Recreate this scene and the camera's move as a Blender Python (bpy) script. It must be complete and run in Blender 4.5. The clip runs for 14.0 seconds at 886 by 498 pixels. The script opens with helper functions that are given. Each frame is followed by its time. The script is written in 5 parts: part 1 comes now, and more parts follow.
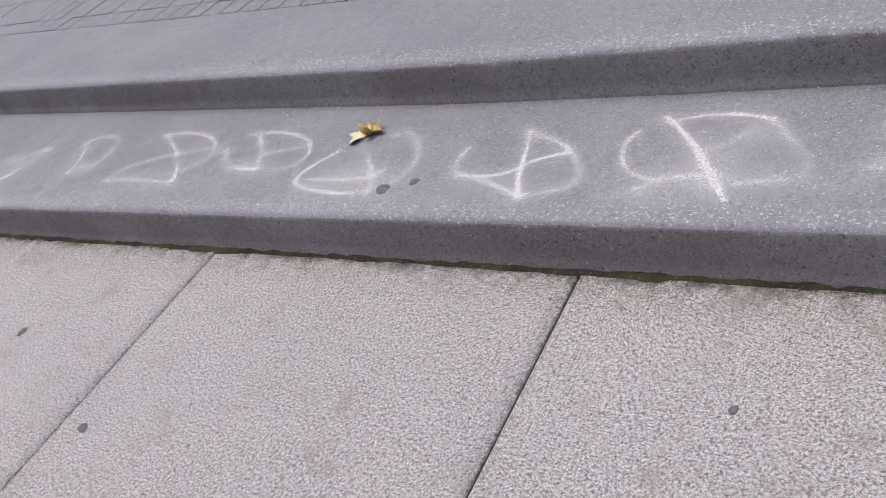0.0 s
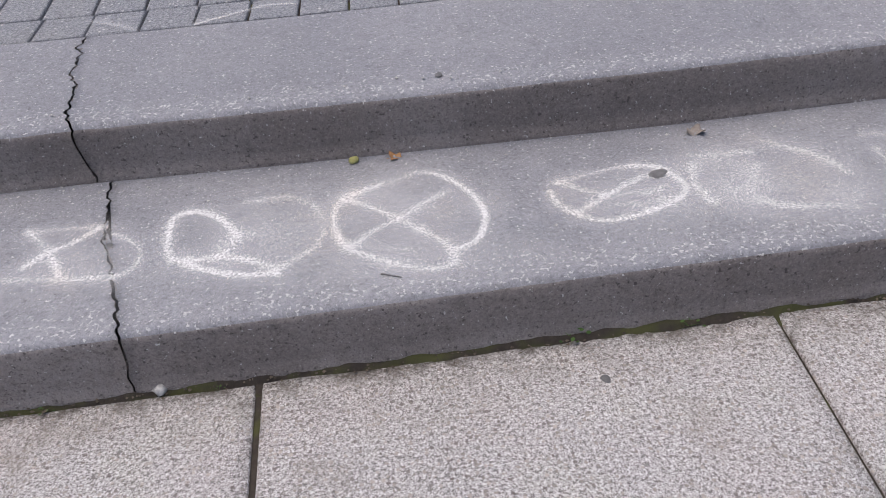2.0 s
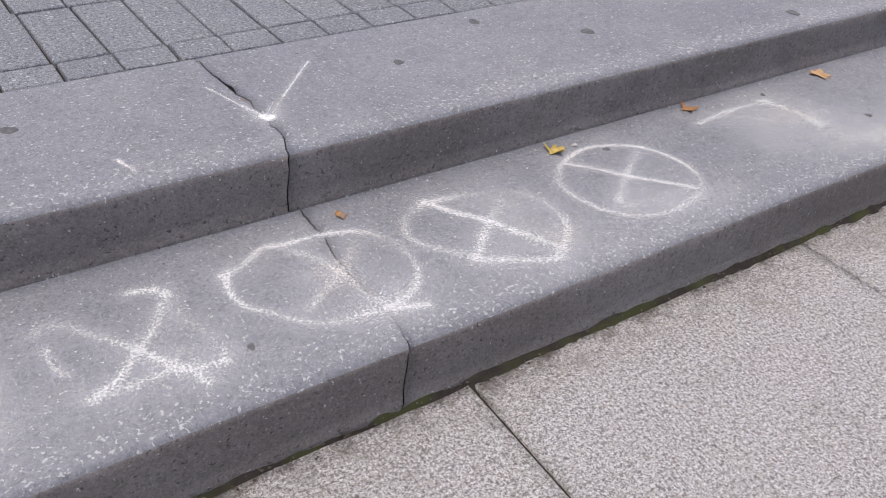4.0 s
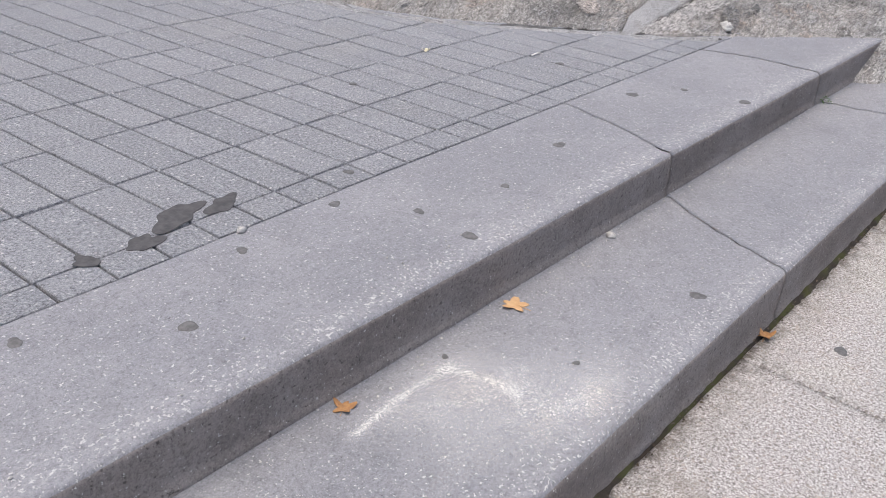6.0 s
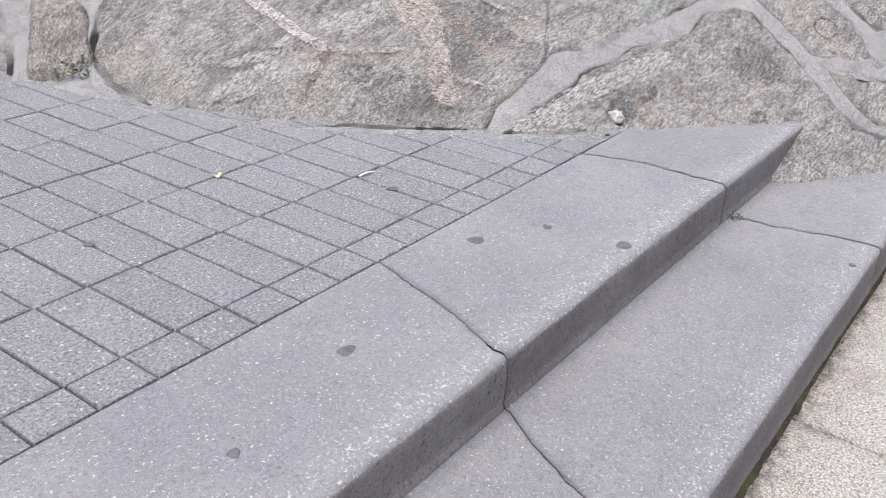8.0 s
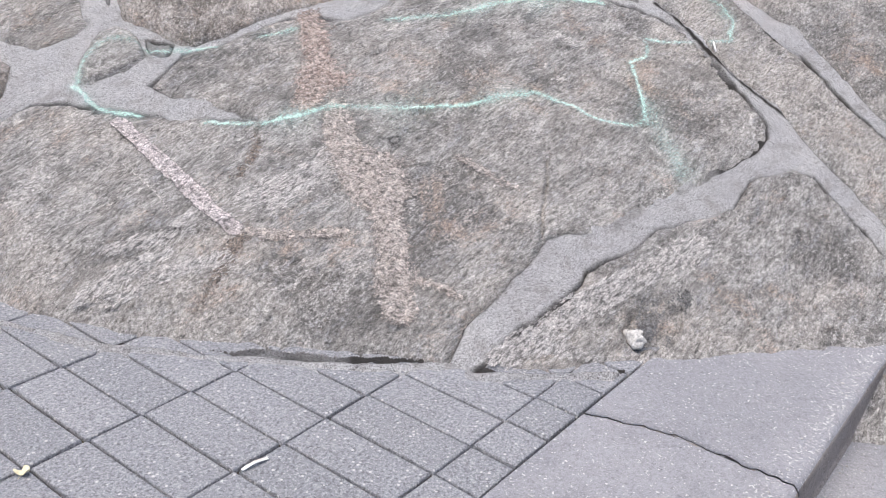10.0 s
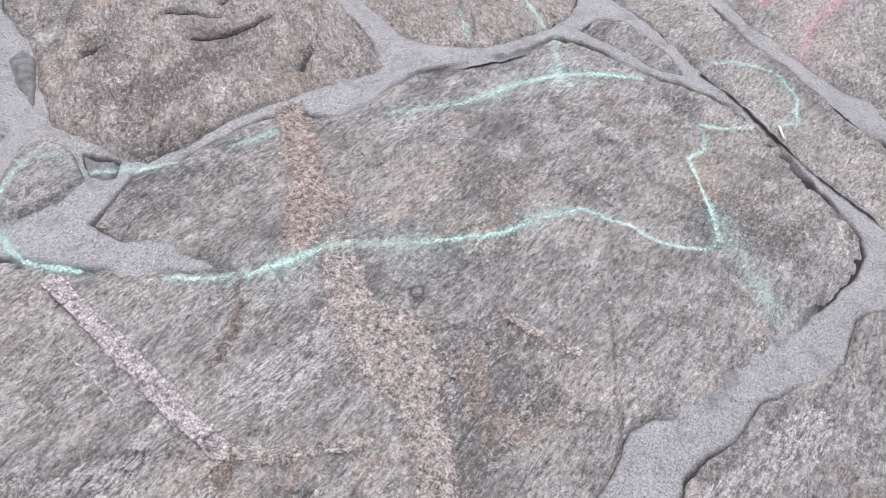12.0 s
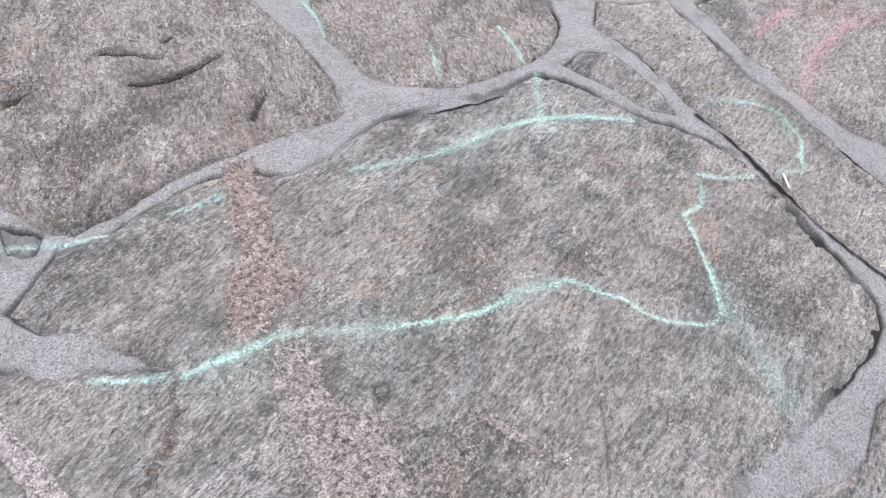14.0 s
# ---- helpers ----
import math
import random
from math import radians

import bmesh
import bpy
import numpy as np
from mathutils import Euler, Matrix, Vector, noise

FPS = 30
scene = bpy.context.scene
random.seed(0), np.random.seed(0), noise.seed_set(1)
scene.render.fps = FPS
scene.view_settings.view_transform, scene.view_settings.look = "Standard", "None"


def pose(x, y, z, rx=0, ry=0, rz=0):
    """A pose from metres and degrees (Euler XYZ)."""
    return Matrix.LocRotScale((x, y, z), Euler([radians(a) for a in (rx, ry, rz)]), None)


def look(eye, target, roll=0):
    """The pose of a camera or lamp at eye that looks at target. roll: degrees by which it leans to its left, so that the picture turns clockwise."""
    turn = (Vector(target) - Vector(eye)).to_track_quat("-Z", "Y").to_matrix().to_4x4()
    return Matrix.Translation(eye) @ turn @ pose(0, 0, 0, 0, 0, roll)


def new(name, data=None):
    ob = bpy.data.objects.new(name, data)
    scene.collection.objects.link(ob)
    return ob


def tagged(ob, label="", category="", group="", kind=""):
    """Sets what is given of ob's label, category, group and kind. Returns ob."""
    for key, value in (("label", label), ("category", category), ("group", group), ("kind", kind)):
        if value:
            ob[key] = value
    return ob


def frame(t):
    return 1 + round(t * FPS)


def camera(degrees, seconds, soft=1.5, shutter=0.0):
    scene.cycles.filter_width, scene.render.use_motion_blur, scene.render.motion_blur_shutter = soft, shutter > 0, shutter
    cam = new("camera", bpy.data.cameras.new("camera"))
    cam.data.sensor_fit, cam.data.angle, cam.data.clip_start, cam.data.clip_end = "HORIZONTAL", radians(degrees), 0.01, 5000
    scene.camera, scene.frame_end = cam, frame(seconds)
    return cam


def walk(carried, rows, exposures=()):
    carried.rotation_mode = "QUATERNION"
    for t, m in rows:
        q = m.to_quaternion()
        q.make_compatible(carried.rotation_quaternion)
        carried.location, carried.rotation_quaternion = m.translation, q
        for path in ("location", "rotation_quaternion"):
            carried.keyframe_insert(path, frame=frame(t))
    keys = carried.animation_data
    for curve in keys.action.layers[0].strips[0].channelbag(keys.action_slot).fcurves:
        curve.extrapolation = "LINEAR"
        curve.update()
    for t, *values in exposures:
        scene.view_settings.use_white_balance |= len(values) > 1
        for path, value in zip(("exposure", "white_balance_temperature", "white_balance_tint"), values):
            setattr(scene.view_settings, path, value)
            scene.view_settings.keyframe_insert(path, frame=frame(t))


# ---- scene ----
cam = camera(54.4, 14.0, 0.6)
PATH = [
    (0, (0.866, -1.508, 1.482), (-0.263, -0.31, 0.347), -25.2),
    (0.5, (0.946, -1.456, 1.424), (0.197, -0.059, 0.204), -18.4),
    (1, (1.081, -1.399, 1.384), (0.561, 0.09, 0.154), -14.7),
    (1.5, (1.252, -1.313, 1.342), (1.031, 0.232, 0.092), -10.0),
    (2, (1.419, -1.264, 1.31), (1.503, 0.285, 0.048), -5.4),
    (2.5, (1.633, -1.208, 1.284), (1.967, 0.3, 0.014), -1.5),
    (3, (1.903, -1.123, 1.269), (2.604, 0.279, 0.028), 4.1),
    (3.5, (2.169, -1.053, 1.279), (3.097, 0.236, 0.064), 6.0),
    (4, (2.41, -0.983, 1.296), (3.379, 0.296, 0.103), 6.0),
    (4.2, (2.486, -0.948, 1.296), (3.499, 0.321, 0.129), 6.4),
    (6.3, (3.492, -0.546, 1.394), (4.887, 0.536, 0.455), 3.6),
    (6.5, (3.603, -0.51, 1.408), (5.007, 0.564, 0.473), 3.6),
    (7, (3.872, -0.456, 1.432), (5.312, 0.585, 0.514), 3.4),
    (7.5, (4.188, -0.423, 1.46), (5.636, 0.613, 0.549), 3.2),
    (8, (4.434, -0.34, 1.47), (5.884, 0.696, 0.562), 3.3),
    (8.5, (4.682, -0.241, 1.491), (6.132, 0.797, 0.584), 3.3),
    (9, (4.977, -0.121, 1.507), (6.423, 0.936, 0.618), 3.6),
    (9.2, (5.094, -0.062, 1.524), (6.534, 1.048, 0.69), 4.2),
    (11.3, (5.892, 0.708, 1.67), (7.396, 1.786, 0.911), 4.2),
    (11.5, (5.931, 0.783, 1.68), (7.445, 1.841, 0.912), 4.4),
    (12, (5.991, 0.944, 1.801), (7.52, 1.952, 0.996), 3.6),
    (12.5, (6.074, 0.993, 1.844), (7.609, 1.973, 1.018), 3.3),
    (13, (6.183, 1.03, 1.883), (7.723, 2.001, 1.055), 3.3),
    (13.5, (6.263, 1.056, 1.899), (7.805, 2.024, 1.071), 3.3),
    (14, (6.325, 1.134, 1.901), (7.869, 2.103, 1.079), 3.3),
]
walk(cam, [(t, look(e, a, r)) for t, e, a, r in PATH], [(0.0, 0.05, 6560, 11.5), (4.2, 0.1, 6560, 10.5), (6.3, 0.42, 6700, 8.5), (7.3, 0.54, 6700, 8.5), (9.2, 0.65, 6700, 8.5), (11.3, 0.59, 6550, 10.0), (14.0, 0.59, 6550, 10.0)])

# ---- light: a bright, thinly clouded sky ----
world = bpy.data.worlds.new("sky")
scene.world = world
world.use_nodes = True
wn = world.node_tree
sky = wn.nodes.new("ShaderNodeTexSky")
sky.sky_type, sky.sun_disc = "NISHITA", False
sky.sun_elevation, sky.sun_rotation = radians(78), radians(-76)
sky.air_density, sky.dust_density, sky.ozone_density = 1.0, 4.0, 1.0
wn.nodes["Background"].inputs["Strength"].default_value = 0.15
wn.links.new(sky.outputs[0], wn.nodes["Background"].inputs["Color"])
sun = new("sun", bpy.data.lights.new("sun", "SUN"))
sun.data.energy, sun.data.angle, sun.data.color = 1.5, radians(40), (1.0, 0.95, 0.9)
sun.matrix_world = look((-4, 1, 20), (0, 0, 0))


# ---- materials ----
class Nodes:
    """A short way to write shader nodes."""

    def __init__(self, name):
        self.mat = bpy.data.materials.new(name)
        self.mat.use_nodes = True
        self.tree = self.mat.node_tree
        self.bsdf = self.tree.nodes["Principled BSDF"]
        self.out = self.tree.nodes["Material Output"]
        self.where = self.add("ShaderNodeNewGeometry").outputs["Position"]

    def add(self, kind):
        return self.tree.nodes.new(kind)

    def plug(self, socket, value):
        if isinstance(value, bpy.types.NodeSocket):
            self.tree.links.new(value, socket)
        elif isinstance(value, tuple) and len(value) == 3 and socket.type == "RGBA":
            socket.default_value = (*value, 1)
        else:
            socket.default_value = value

    def stretch(self, scale, turn=(0, 0, 0), shift=None):
        r = self.add("ShaderNodeMapping")
        self.plug(r.inputs["Vector"], self.where)
        r.inputs["Rotation"].default_value = [radians(a) for a in turn]
        m = self.add("ShaderNodeMapping")
        self.plug(m.inputs["Vector"], r.outputs[0])
        m.inputs["Scale"].default_value = scale
        if shift is not None:
            self.plug(m.inputs["Location"], shift)
        return m.outputs[0]

    def noise(self, scale, detail=4, rough=0.55, vector=None, warp=0.0):
        n = self.add("ShaderNodeTexNoise")
        self.plug(n.inputs["Vector"], vector or self.where)
        for key, v in (("Scale", scale), ("Detail", detail), ("Roughness", rough), ("Distortion", warp)):
            n.inputs[key].default_value = v
        return n.outputs["Fac"]

    def cells(self, scale, out="Color", rand=1.0, vector=None):
        n = self.add("ShaderNodeTexVoronoi")
        self.plug(n.inputs["Vector"], vector or self.where)
        n.inputs["Scale"].default_value = scale
        n.inputs["Randomness"].default_value = rand
        return n.outputs[out]

    def ramp(self, value, low, high, a=0.0, b=1.0):
        n = self.add("ShaderNodeMapRange")
        n.interpolation_type = "SMOOTHSTEP"
        for key, v in (("Value", value), ("From Min", low), ("From Max", high), ("To Min", a), ("To Max", b)):
            self.plug(n.inputs[key], v)
        return n.outputs[0]

    def math(self, op, a, b=0.0):
        n = self.add("ShaderNodeMath")
        n.operation = op
        self.plug(n.inputs[0], a), self.plug(n.inputs[1], b)
        return n.outputs[0]

    def mix(self, fac, a, b, blend="MIX"):
        n = self.add("ShaderNodeMix")
        n.data_type, n.blend_type = "RGBA", blend
        self.plug(n.inputs[0], fac), self.plug(n.inputs[6], a), self.plug(n.inputs[7], b)
        return n.outputs[2]

    def first(self, colour):
        n = self.add("ShaderNodeSeparateColor")
        self.plug(n.inputs[0], colour)
        return n.outputs[0], n.outputs[1], n.outputs[2]

    def attribute(self, name):
        n = self.add("ShaderNodeAttribute")
        n.attribute_name = name
        return n.outputs["Fac"]

    def luck(self):
        return self.add("ShaderNodeObjectInfo").outputs["Random"]

    def done(self, colour, rough=0.9, height=None, bump=0.002, strength=0.6, alpha=None):
        self.plug(self.bsdf.inputs["Base Color"], colour)
        self.plug(self.bsdf.inputs["Roughness"], rough)
        self.bsdf.inputs["Specular IOR Level"].default_value = 0.3
        if height is not None:
            b = self.add("ShaderNodeBump")
            b.inputs["Strength"].default_value, b.inputs["Distance"].default_value = strength, bump
            self.plug(b.inputs["Height"], height)
            self.plug(self.bsdf.inputs["Normal"], b.outputs[0])
        if alpha is not None:
            self.plug(self.bsdf.inputs["Alpha"], alpha)
        return self.mat


def concrete(name, base, tint, flecks, pits, size=1.0):
    """Cast concrete with bright and dark aggregate showing, stains, and a worn nosing."""
    n = Nodes(name)
    c = n.mix(n.ramp(n.noise(2.3, 5), 0.35, 0.7), base, tint)
    c = n.mix(n.ramp(n.noise(9, 5, 0.7), 0.48, 0.72, 0, 0.4), c, tuple(v * 0.7 for v in base))
    c = n.mix(n.ramp(n.noise(34, 4, 0.7), 0.5, 0.64, 0, 0.3), c, tuple(v * 0.62 for v in base))
    fine, mid = n.noise(270 * size, 3, 0.75), n.noise(125 * size, 4, 0.8)
    c = n.mix(n.ramp(mid, 0.53, 0.64, 0.0, 0.42), c, tuple(min(1, v * 1.6) for v in base))
    c = n.mix(n.ramp(mid, 0.47, 0.36, 0.0, 0.55), c, tuple(v * 0.5 for v in base))
    c = n.mix(n.ramp(fine, 0.55, 0.66, 0.0, 0.42), c, tuple(min(1, v * 1.9) for v in base))
    c = n.mix(n.ramp(fine, 0.45, 0.35, 0.0, 0.5), c, tuple(v * 0.45 for v in base))
    wear = n.attribute("wear")
    chips = n.noise(120, 3, 0.55)
    need = n.math("SUBTRACT", flecks, n.math("MULTIPLY", wear, 0.055))
    bright = n.ramp(chips, need, n.math("ADD", need, 0.035))
    c = n.mix(n.math("MULTIPLY", bright, 0.75), c, n.mix(n.noise(40, 2), (0.5, 0.49, 0.49), (0.86, 0.85, 0.84)))
    dark = n.ramp(n.noise(88, 4, 0.6), pits, pits + 0.04)
    c = n.mix(n.math("MULTIPLY", dark, 0.75), c, (0.07, 0.062, 0.06))
    c = n.mix(n.math("MULTIPLY", wear, n.ramp(n.noise(75, 5, 0.8), 0.42, 0.66, 0.0, 0.4)), c, (0.5, 0.49, 0.51))
    h = n.math("ADD", n.math("ADD", n.math("MULTIPLY", fine, 0.6), mid), n.math("SUBTRACT", n.math("MULTIPLY", bright, 0.4), n.math("MULTIPLY", dark, 0.9)))
    return n.done(c, 0.92, h, 0.0042, 0.85)


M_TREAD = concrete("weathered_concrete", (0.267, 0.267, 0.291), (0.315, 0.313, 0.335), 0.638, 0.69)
# riser: rougher, dirtier aggregate, its colour also darkened for the upright face's shade
M_RISER = concrete("rough_shaded_riser_concrete", (0.215, 0.188, 0.178), (0.29, 0.262, 0.256), 0.67, 0.62, 0.85)


def make_sidewalk():
    n = Nodes("exposed_aggregate_concrete")
    fine, mid = n.noise(240, 3, 0.75), n.noise(122, 4, 0.8)
    c = n.mix(n.ramp(n.noise(1.6, 4), 0.3, 0.7), (0.52, 0.49, 0.475), (0.57, 0.535, 0.525))
    c = n.mix(n.ramp(n.noise(2.7, 3), 0.5, 0.66, 0, 0.4), c, (0.58, 0.51, 0.5))
    c = n.mix(n.ramp(n.noise(3.3, 4), 0.54, 0.68, 0, 0.35), c, (0.53, 0.51, 0.44))
    c = n.mix(n.ramp(mid, 0.475, 0.41, 0, 0.85), c, (0.16, 0.145, 0.135))
    c = n.mix(n.ramp(mid, 0.52, 0.59, 0, 0.75), c, (0.9, 0.88, 0.87))
    c = n.mix(n.ramp(fine, 0.46, 0.38, 0, 0.75), c, (0.15, 0.13, 0.12))
    c = n.mix(n.ramp(fine, 0.55, 0.62, 0, 0.8), c, (0.92, 0.91, 0.9))
    pick, tone, _ = n.first(n.cells(105))
    chip = n.math("MULTIPLY", n.ramp(pick, 0.72, 0.76), n.ramp(n.math("ADD", n.cells(105, "Distance"), n.math("MULTIPLY", n.math("SUBTRACT", fine, 0.5), 0.7)), 0.5, 0.38))
    c = n.mix(n.math("MULTIPLY", chip, 0.8), c, n.mix(tone, (0.17, 0.14, 0.13), (0.6, 0.53, 0.47)))
    stone = n.ramp(n.noise(80, 3, 0.5), 0.62, 0.66)
    c = n.mix(n.math("MULTIPLY", stone, 0.75), c, n.mix(n.noise(35, 2), (0.17, 0.14, 0.13), (0.36, 0.34, 0.335)))
    pale = n.ramp(n.noise(52, 2, 0.4), 0.71, 0.735)
    c = n.mix(n.math("MULTIPLY", pale, 0.7), c, (0.78, 0.76, 0.74))
    c = n.mix(n.ramp(n.noise(4.5, 6, 0.7), 0.54, 0.7, 0, 0.5), c, (0.33, 0.285, 0.25))
    dirt = n.attribute("wear")
    c = n.mix(n.math("MULTIPLY", dirt, n.ramp(n.noise(16, 6, 0.8), 0.42, 0.6, 0.0, 0.8)), c, (0.15, 0.13, 0.11))
    return n.done(c, 0.93, n.math("ADD", fine, n.math("SUBTRACT", mid, n.math("MULTIPLY", stone, 0.4))), 0.006, 0.9)


def make_paver():
    n = Nodes("grey_block_paver")
    luck = n.luck()
    c = n.mix(luck, (0.283, 0.29, 0.316), (0.328, 0.333, 0.36))
    c = n.mix(n.ramp(n.noise(5, 5, 0.7), 0.45, 0.7, 0, 0.35), c, (0.24, 0.24, 0.255))
    fine, mid = n.noise(270, 3, 0.75), n.noise(120, 4, 0.8)
    c = n.mix(n.ramp(mid, 0.53, 0.62, 0, 0.55), c, (0.6, 0.6, 0.62))
    c = n.mix(n.ramp(mid, 0.48, 0.38, 0, 0.75), c, (0.115, 0.115, 0.125))
    c = n.mix(n.ramp(fine, 0.57, 0.66, 0, 0.6), c, (0.7, 0.7, 0.71))
    c = n.mix(n.ramp(fine, 0.45, 0.35, 0, 0.6), c, (0.11, 0.11, 0.12))
    r, g, b = n.first(n.cells(95))
    bright = n.math("MULTIPLY", n.ramp(r, 0.91, 0.94), n.ramp(n.math("ADD", n.cells(95, "Distance"), n.math("MULTIPLY", n.math("SUBTRACT", fine, 0.5), 0.8)), 0.42, 0.26))
    c = n.mix(n.math("MULTIPLY", bright, 0.8), c, (0.7, 0.69, 0.68))
    c = n.mix(n.ramp(n.noise(1.1, 4), 0.55, 0.75, 0, 0.3), c, (0.36, 0.345, 0.325))
    return n.done(c, 0.93, n.math("ADD", fine, mid), 0.006, 0.9)


def make_soil(name="dark_soil", moss=0.54):
    n = Nodes(name)
    c = n.mix(n.noise(60, 5, 0.7), (0.025, 0.02, 0.017), (0.085, 0.07, 0.058))
    c = n.mix(n.ramp(n.noise(6, 4), moss, moss + 0.14, 0, 0.7), c, (0.085, 0.092, 0.03))
    return n.done(c, 0.98, n.noise(160, 4, 0.7), 0.005, 1.0)


def make_rock(name, dark, light, pink, turn):
    """Foliated schist: long streaks, coarse grain, rusty and pale patches."""
    n = Nodes(name)
    luck = n.luck()
    shift = n.add("ShaderNodeCombineXYZ")
    n.plug(shift.inputs[0], n.math("MULTIPLY", luck, 13.0))
    v = n.stretch((1.7, 11.0, 11.0), turn, shift.outputs[0])
    streak = n.noise(1.8, 8, 0.75, v, 0.6)
    v2 = n.stretch((11.0, 62.0, 62.0), turn, shift.outputs[0])
    thin = n.noise(1.5, 6, 0.78, v2, 0.4)
    c = n.mix(n.ramp(streak, 0.4, 0.6), dark, light)
    c = n.mix(n.ramp(n.noise(1.3, 6, 0.65, None, 0.4), 0.47, 0.65, 0, 0.65), c, pink)
    c = n.mix(n.ramp(n.noise(1.9, 7, 0.7, None, 0.5), 0.53, 0.61, 0, 0.75), c, tuple(x * 0.62 for x in dark))
    c = n.mix(n.ramp(thin, 0.53, 0.62, 0, 0.6), c, (0.5, 0.483, 0.472))
    c = n.mix(n.ramp(thin, 0.47, 0.37, 0, 0.85), c, tuple(x * 0.35 for x in dark))
    grain, coarse = n.noise(250, 3, 0.8), n.noise(112, 5, 0.88)
    rough = n.math("MULTIPLY", n.math("SUBTRACT", coarse, 0.5), 0.7)
    shade = n.ramp(n.math("ADD", n.noise(1.7, 7, 0.7, None, 0.6), rough), 0.55, 0.63, 0, 0.6)
    c = n.mix(shade, c, tuple(x * 0.5 for x in dark))
    pale = n.ramp(n.math("ADD", n.noise(2.1, 7, 0.72, None, 0.9), rough), 0.56, 0.66, 0, 0.42)
    c = n.mix(pale, c, (0.54, 0.52, 0.51))
    seam = n.ramp(n.math("ADD", n.noise(0.9, 8, 0.8, v, 0.8), rough), 0.58, 0.68, 0, 0.5)
    c = n.mix(seam, c, (0.6, 0.585, 0.575))
    for size, deep, tone in ((5.5, 0.3, 0.7), (13.0, 0.3, 0.72)):
        blot = n.ramp(n.math("ADD", n.noise(size, 7, 0.75, None, 0.7), rough), 0.54, 0.62, 0, deep)
        c = n.mix(blot, c, tuple(x * tone for x in dark))
    gleam = n.ramp(n.math("ADD", n.noise(6.5, 7, 0.75, None, 0.7), rough), 0.56, 0.66, 0, 0.28)
    c = n.mix(gleam, c, (0.54, 0.52, 0.51))
    spots = n.math("MULTIPLY", n.ramp(n.noise(19, 5, 0.75), 0.6, 0.68), 0.65)
    c = n.mix(spots, c, (0.115, 0.095, 0.088))
    rust = n.ramp(n.math("ADD", n.noise(3.1, 7, 0.75, None, 0.5), rough), 0.58, 0.67, 0, 0.5)
    c = n.mix(rust, c, (0.36, 0.265, 0.21))
    slate = n.ramp(n.math("ADD", n.noise(2.3, 7, 0.75, v, 0.5), rough), 0.57, 0.66, 0, 0.5)
    c = n.mix(slate, c, (0.27, 0.275, 0.3))
    c = n.mix(1.0, c, n.ramp(coarse, 0.39, 0.61, 0.7, 1.3), "MULTIPLY")
    c = n.mix(1.0, c, n.ramp(n.noise(1.0, 5, 0.8, n.stretch((24.0, 100.0, 100.0), turn)), 0.38, 0.62, 0.7, 1.3), "MULTIPLY")
    c = n.mix(1.0, c, n.ramp(grain, 0.38, 0.62, 0.74, 1.26), "MULTIPLY")
    h = n.math("ADD", n.math("MULTIPLY", thin, 0.6), n.math("ADD", n.math("MULTIPLY", grain, 0.3), n.math("MULTIPLY", coarse, 0.7)))
    h = n.math("ADD", h, n.math("MULTIPLY", n.noise(24, 7, 0.75), 1.4))
    return n.done(c, 0.86, h, 0.0085, 0.85)


M_ROCK = make_rock("brown_grey_schist", (0.195, 0.187, 0.181), (0.36, 0.348, 0.339), (0.385, 0.355, 0.33), (0, 0, -4))
M_ROCK_B = make_rock("brown_schist", (0.2, 0.18, 0.165), (0.36, 0.332, 0.312), (0.36, 0.32, 0.295), (0, 0, -49))


def make_mortar():
    n = Nodes("grey_mortar")
    fine, mid = n.noise(250, 3, 0.75), n.noise(125, 4, 0.8)
    c = n.mix(n.ramp(n.noise(3.5, 5), 0.35, 0.7), (0.7, 0.69, 0.705), (0.79, 0.78, 0.79))
    c = n.mix(n.ramp(mid, 0.45, 0.36, 0, 0.7), c, (0.17, 0.16, 0.16))
    c = n.mix(n.ramp(fine, 0.56, 0.66, 0, 0.6), c, (0.72, 0.71, 0.71))
    c = n.mix(n.ramp(fine, 0.44, 0.37, 0, 0.8), c, (0.1, 0.095, 0.095))
    c = n.mix(n.ramp(n.noise(105, 4, 0.8), 0.58, 0.64, 0, 0.7), c, (0.13, 0.12, 0.12))
    c = n.mix(n.ramp(n.noise(11, 7, 0.78), 0.5, 0.64, 0, 0.6), c, (0.4, 0.375, 0.37))
    c = n.mix(n.ramp(n.noise(7, 7, 0.78), 0.54, 0.66, 0, 0.6), c, (0.8, 0.79, 0.79))
    c = n.mix(n.ramp(n.noise(45, 5, 0.8), 0.58, 0.66, 0, 0.6), c, (0.14, 0.13, 0.125))
    c = n.mix(1.0, c, n.ramp(n.noise(165, 5, 0.88), 0.38, 0.6, 0.6, 1.22), "MULTIPLY")
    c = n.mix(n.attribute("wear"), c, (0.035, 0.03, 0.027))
    return n.done(c, 0.95, n.math("ADD", n.math("ADD", fine, mid), n.math("MULTIPLY", n.noise(32, 7, 0.75), 2.0)), 0.014, 0.9)


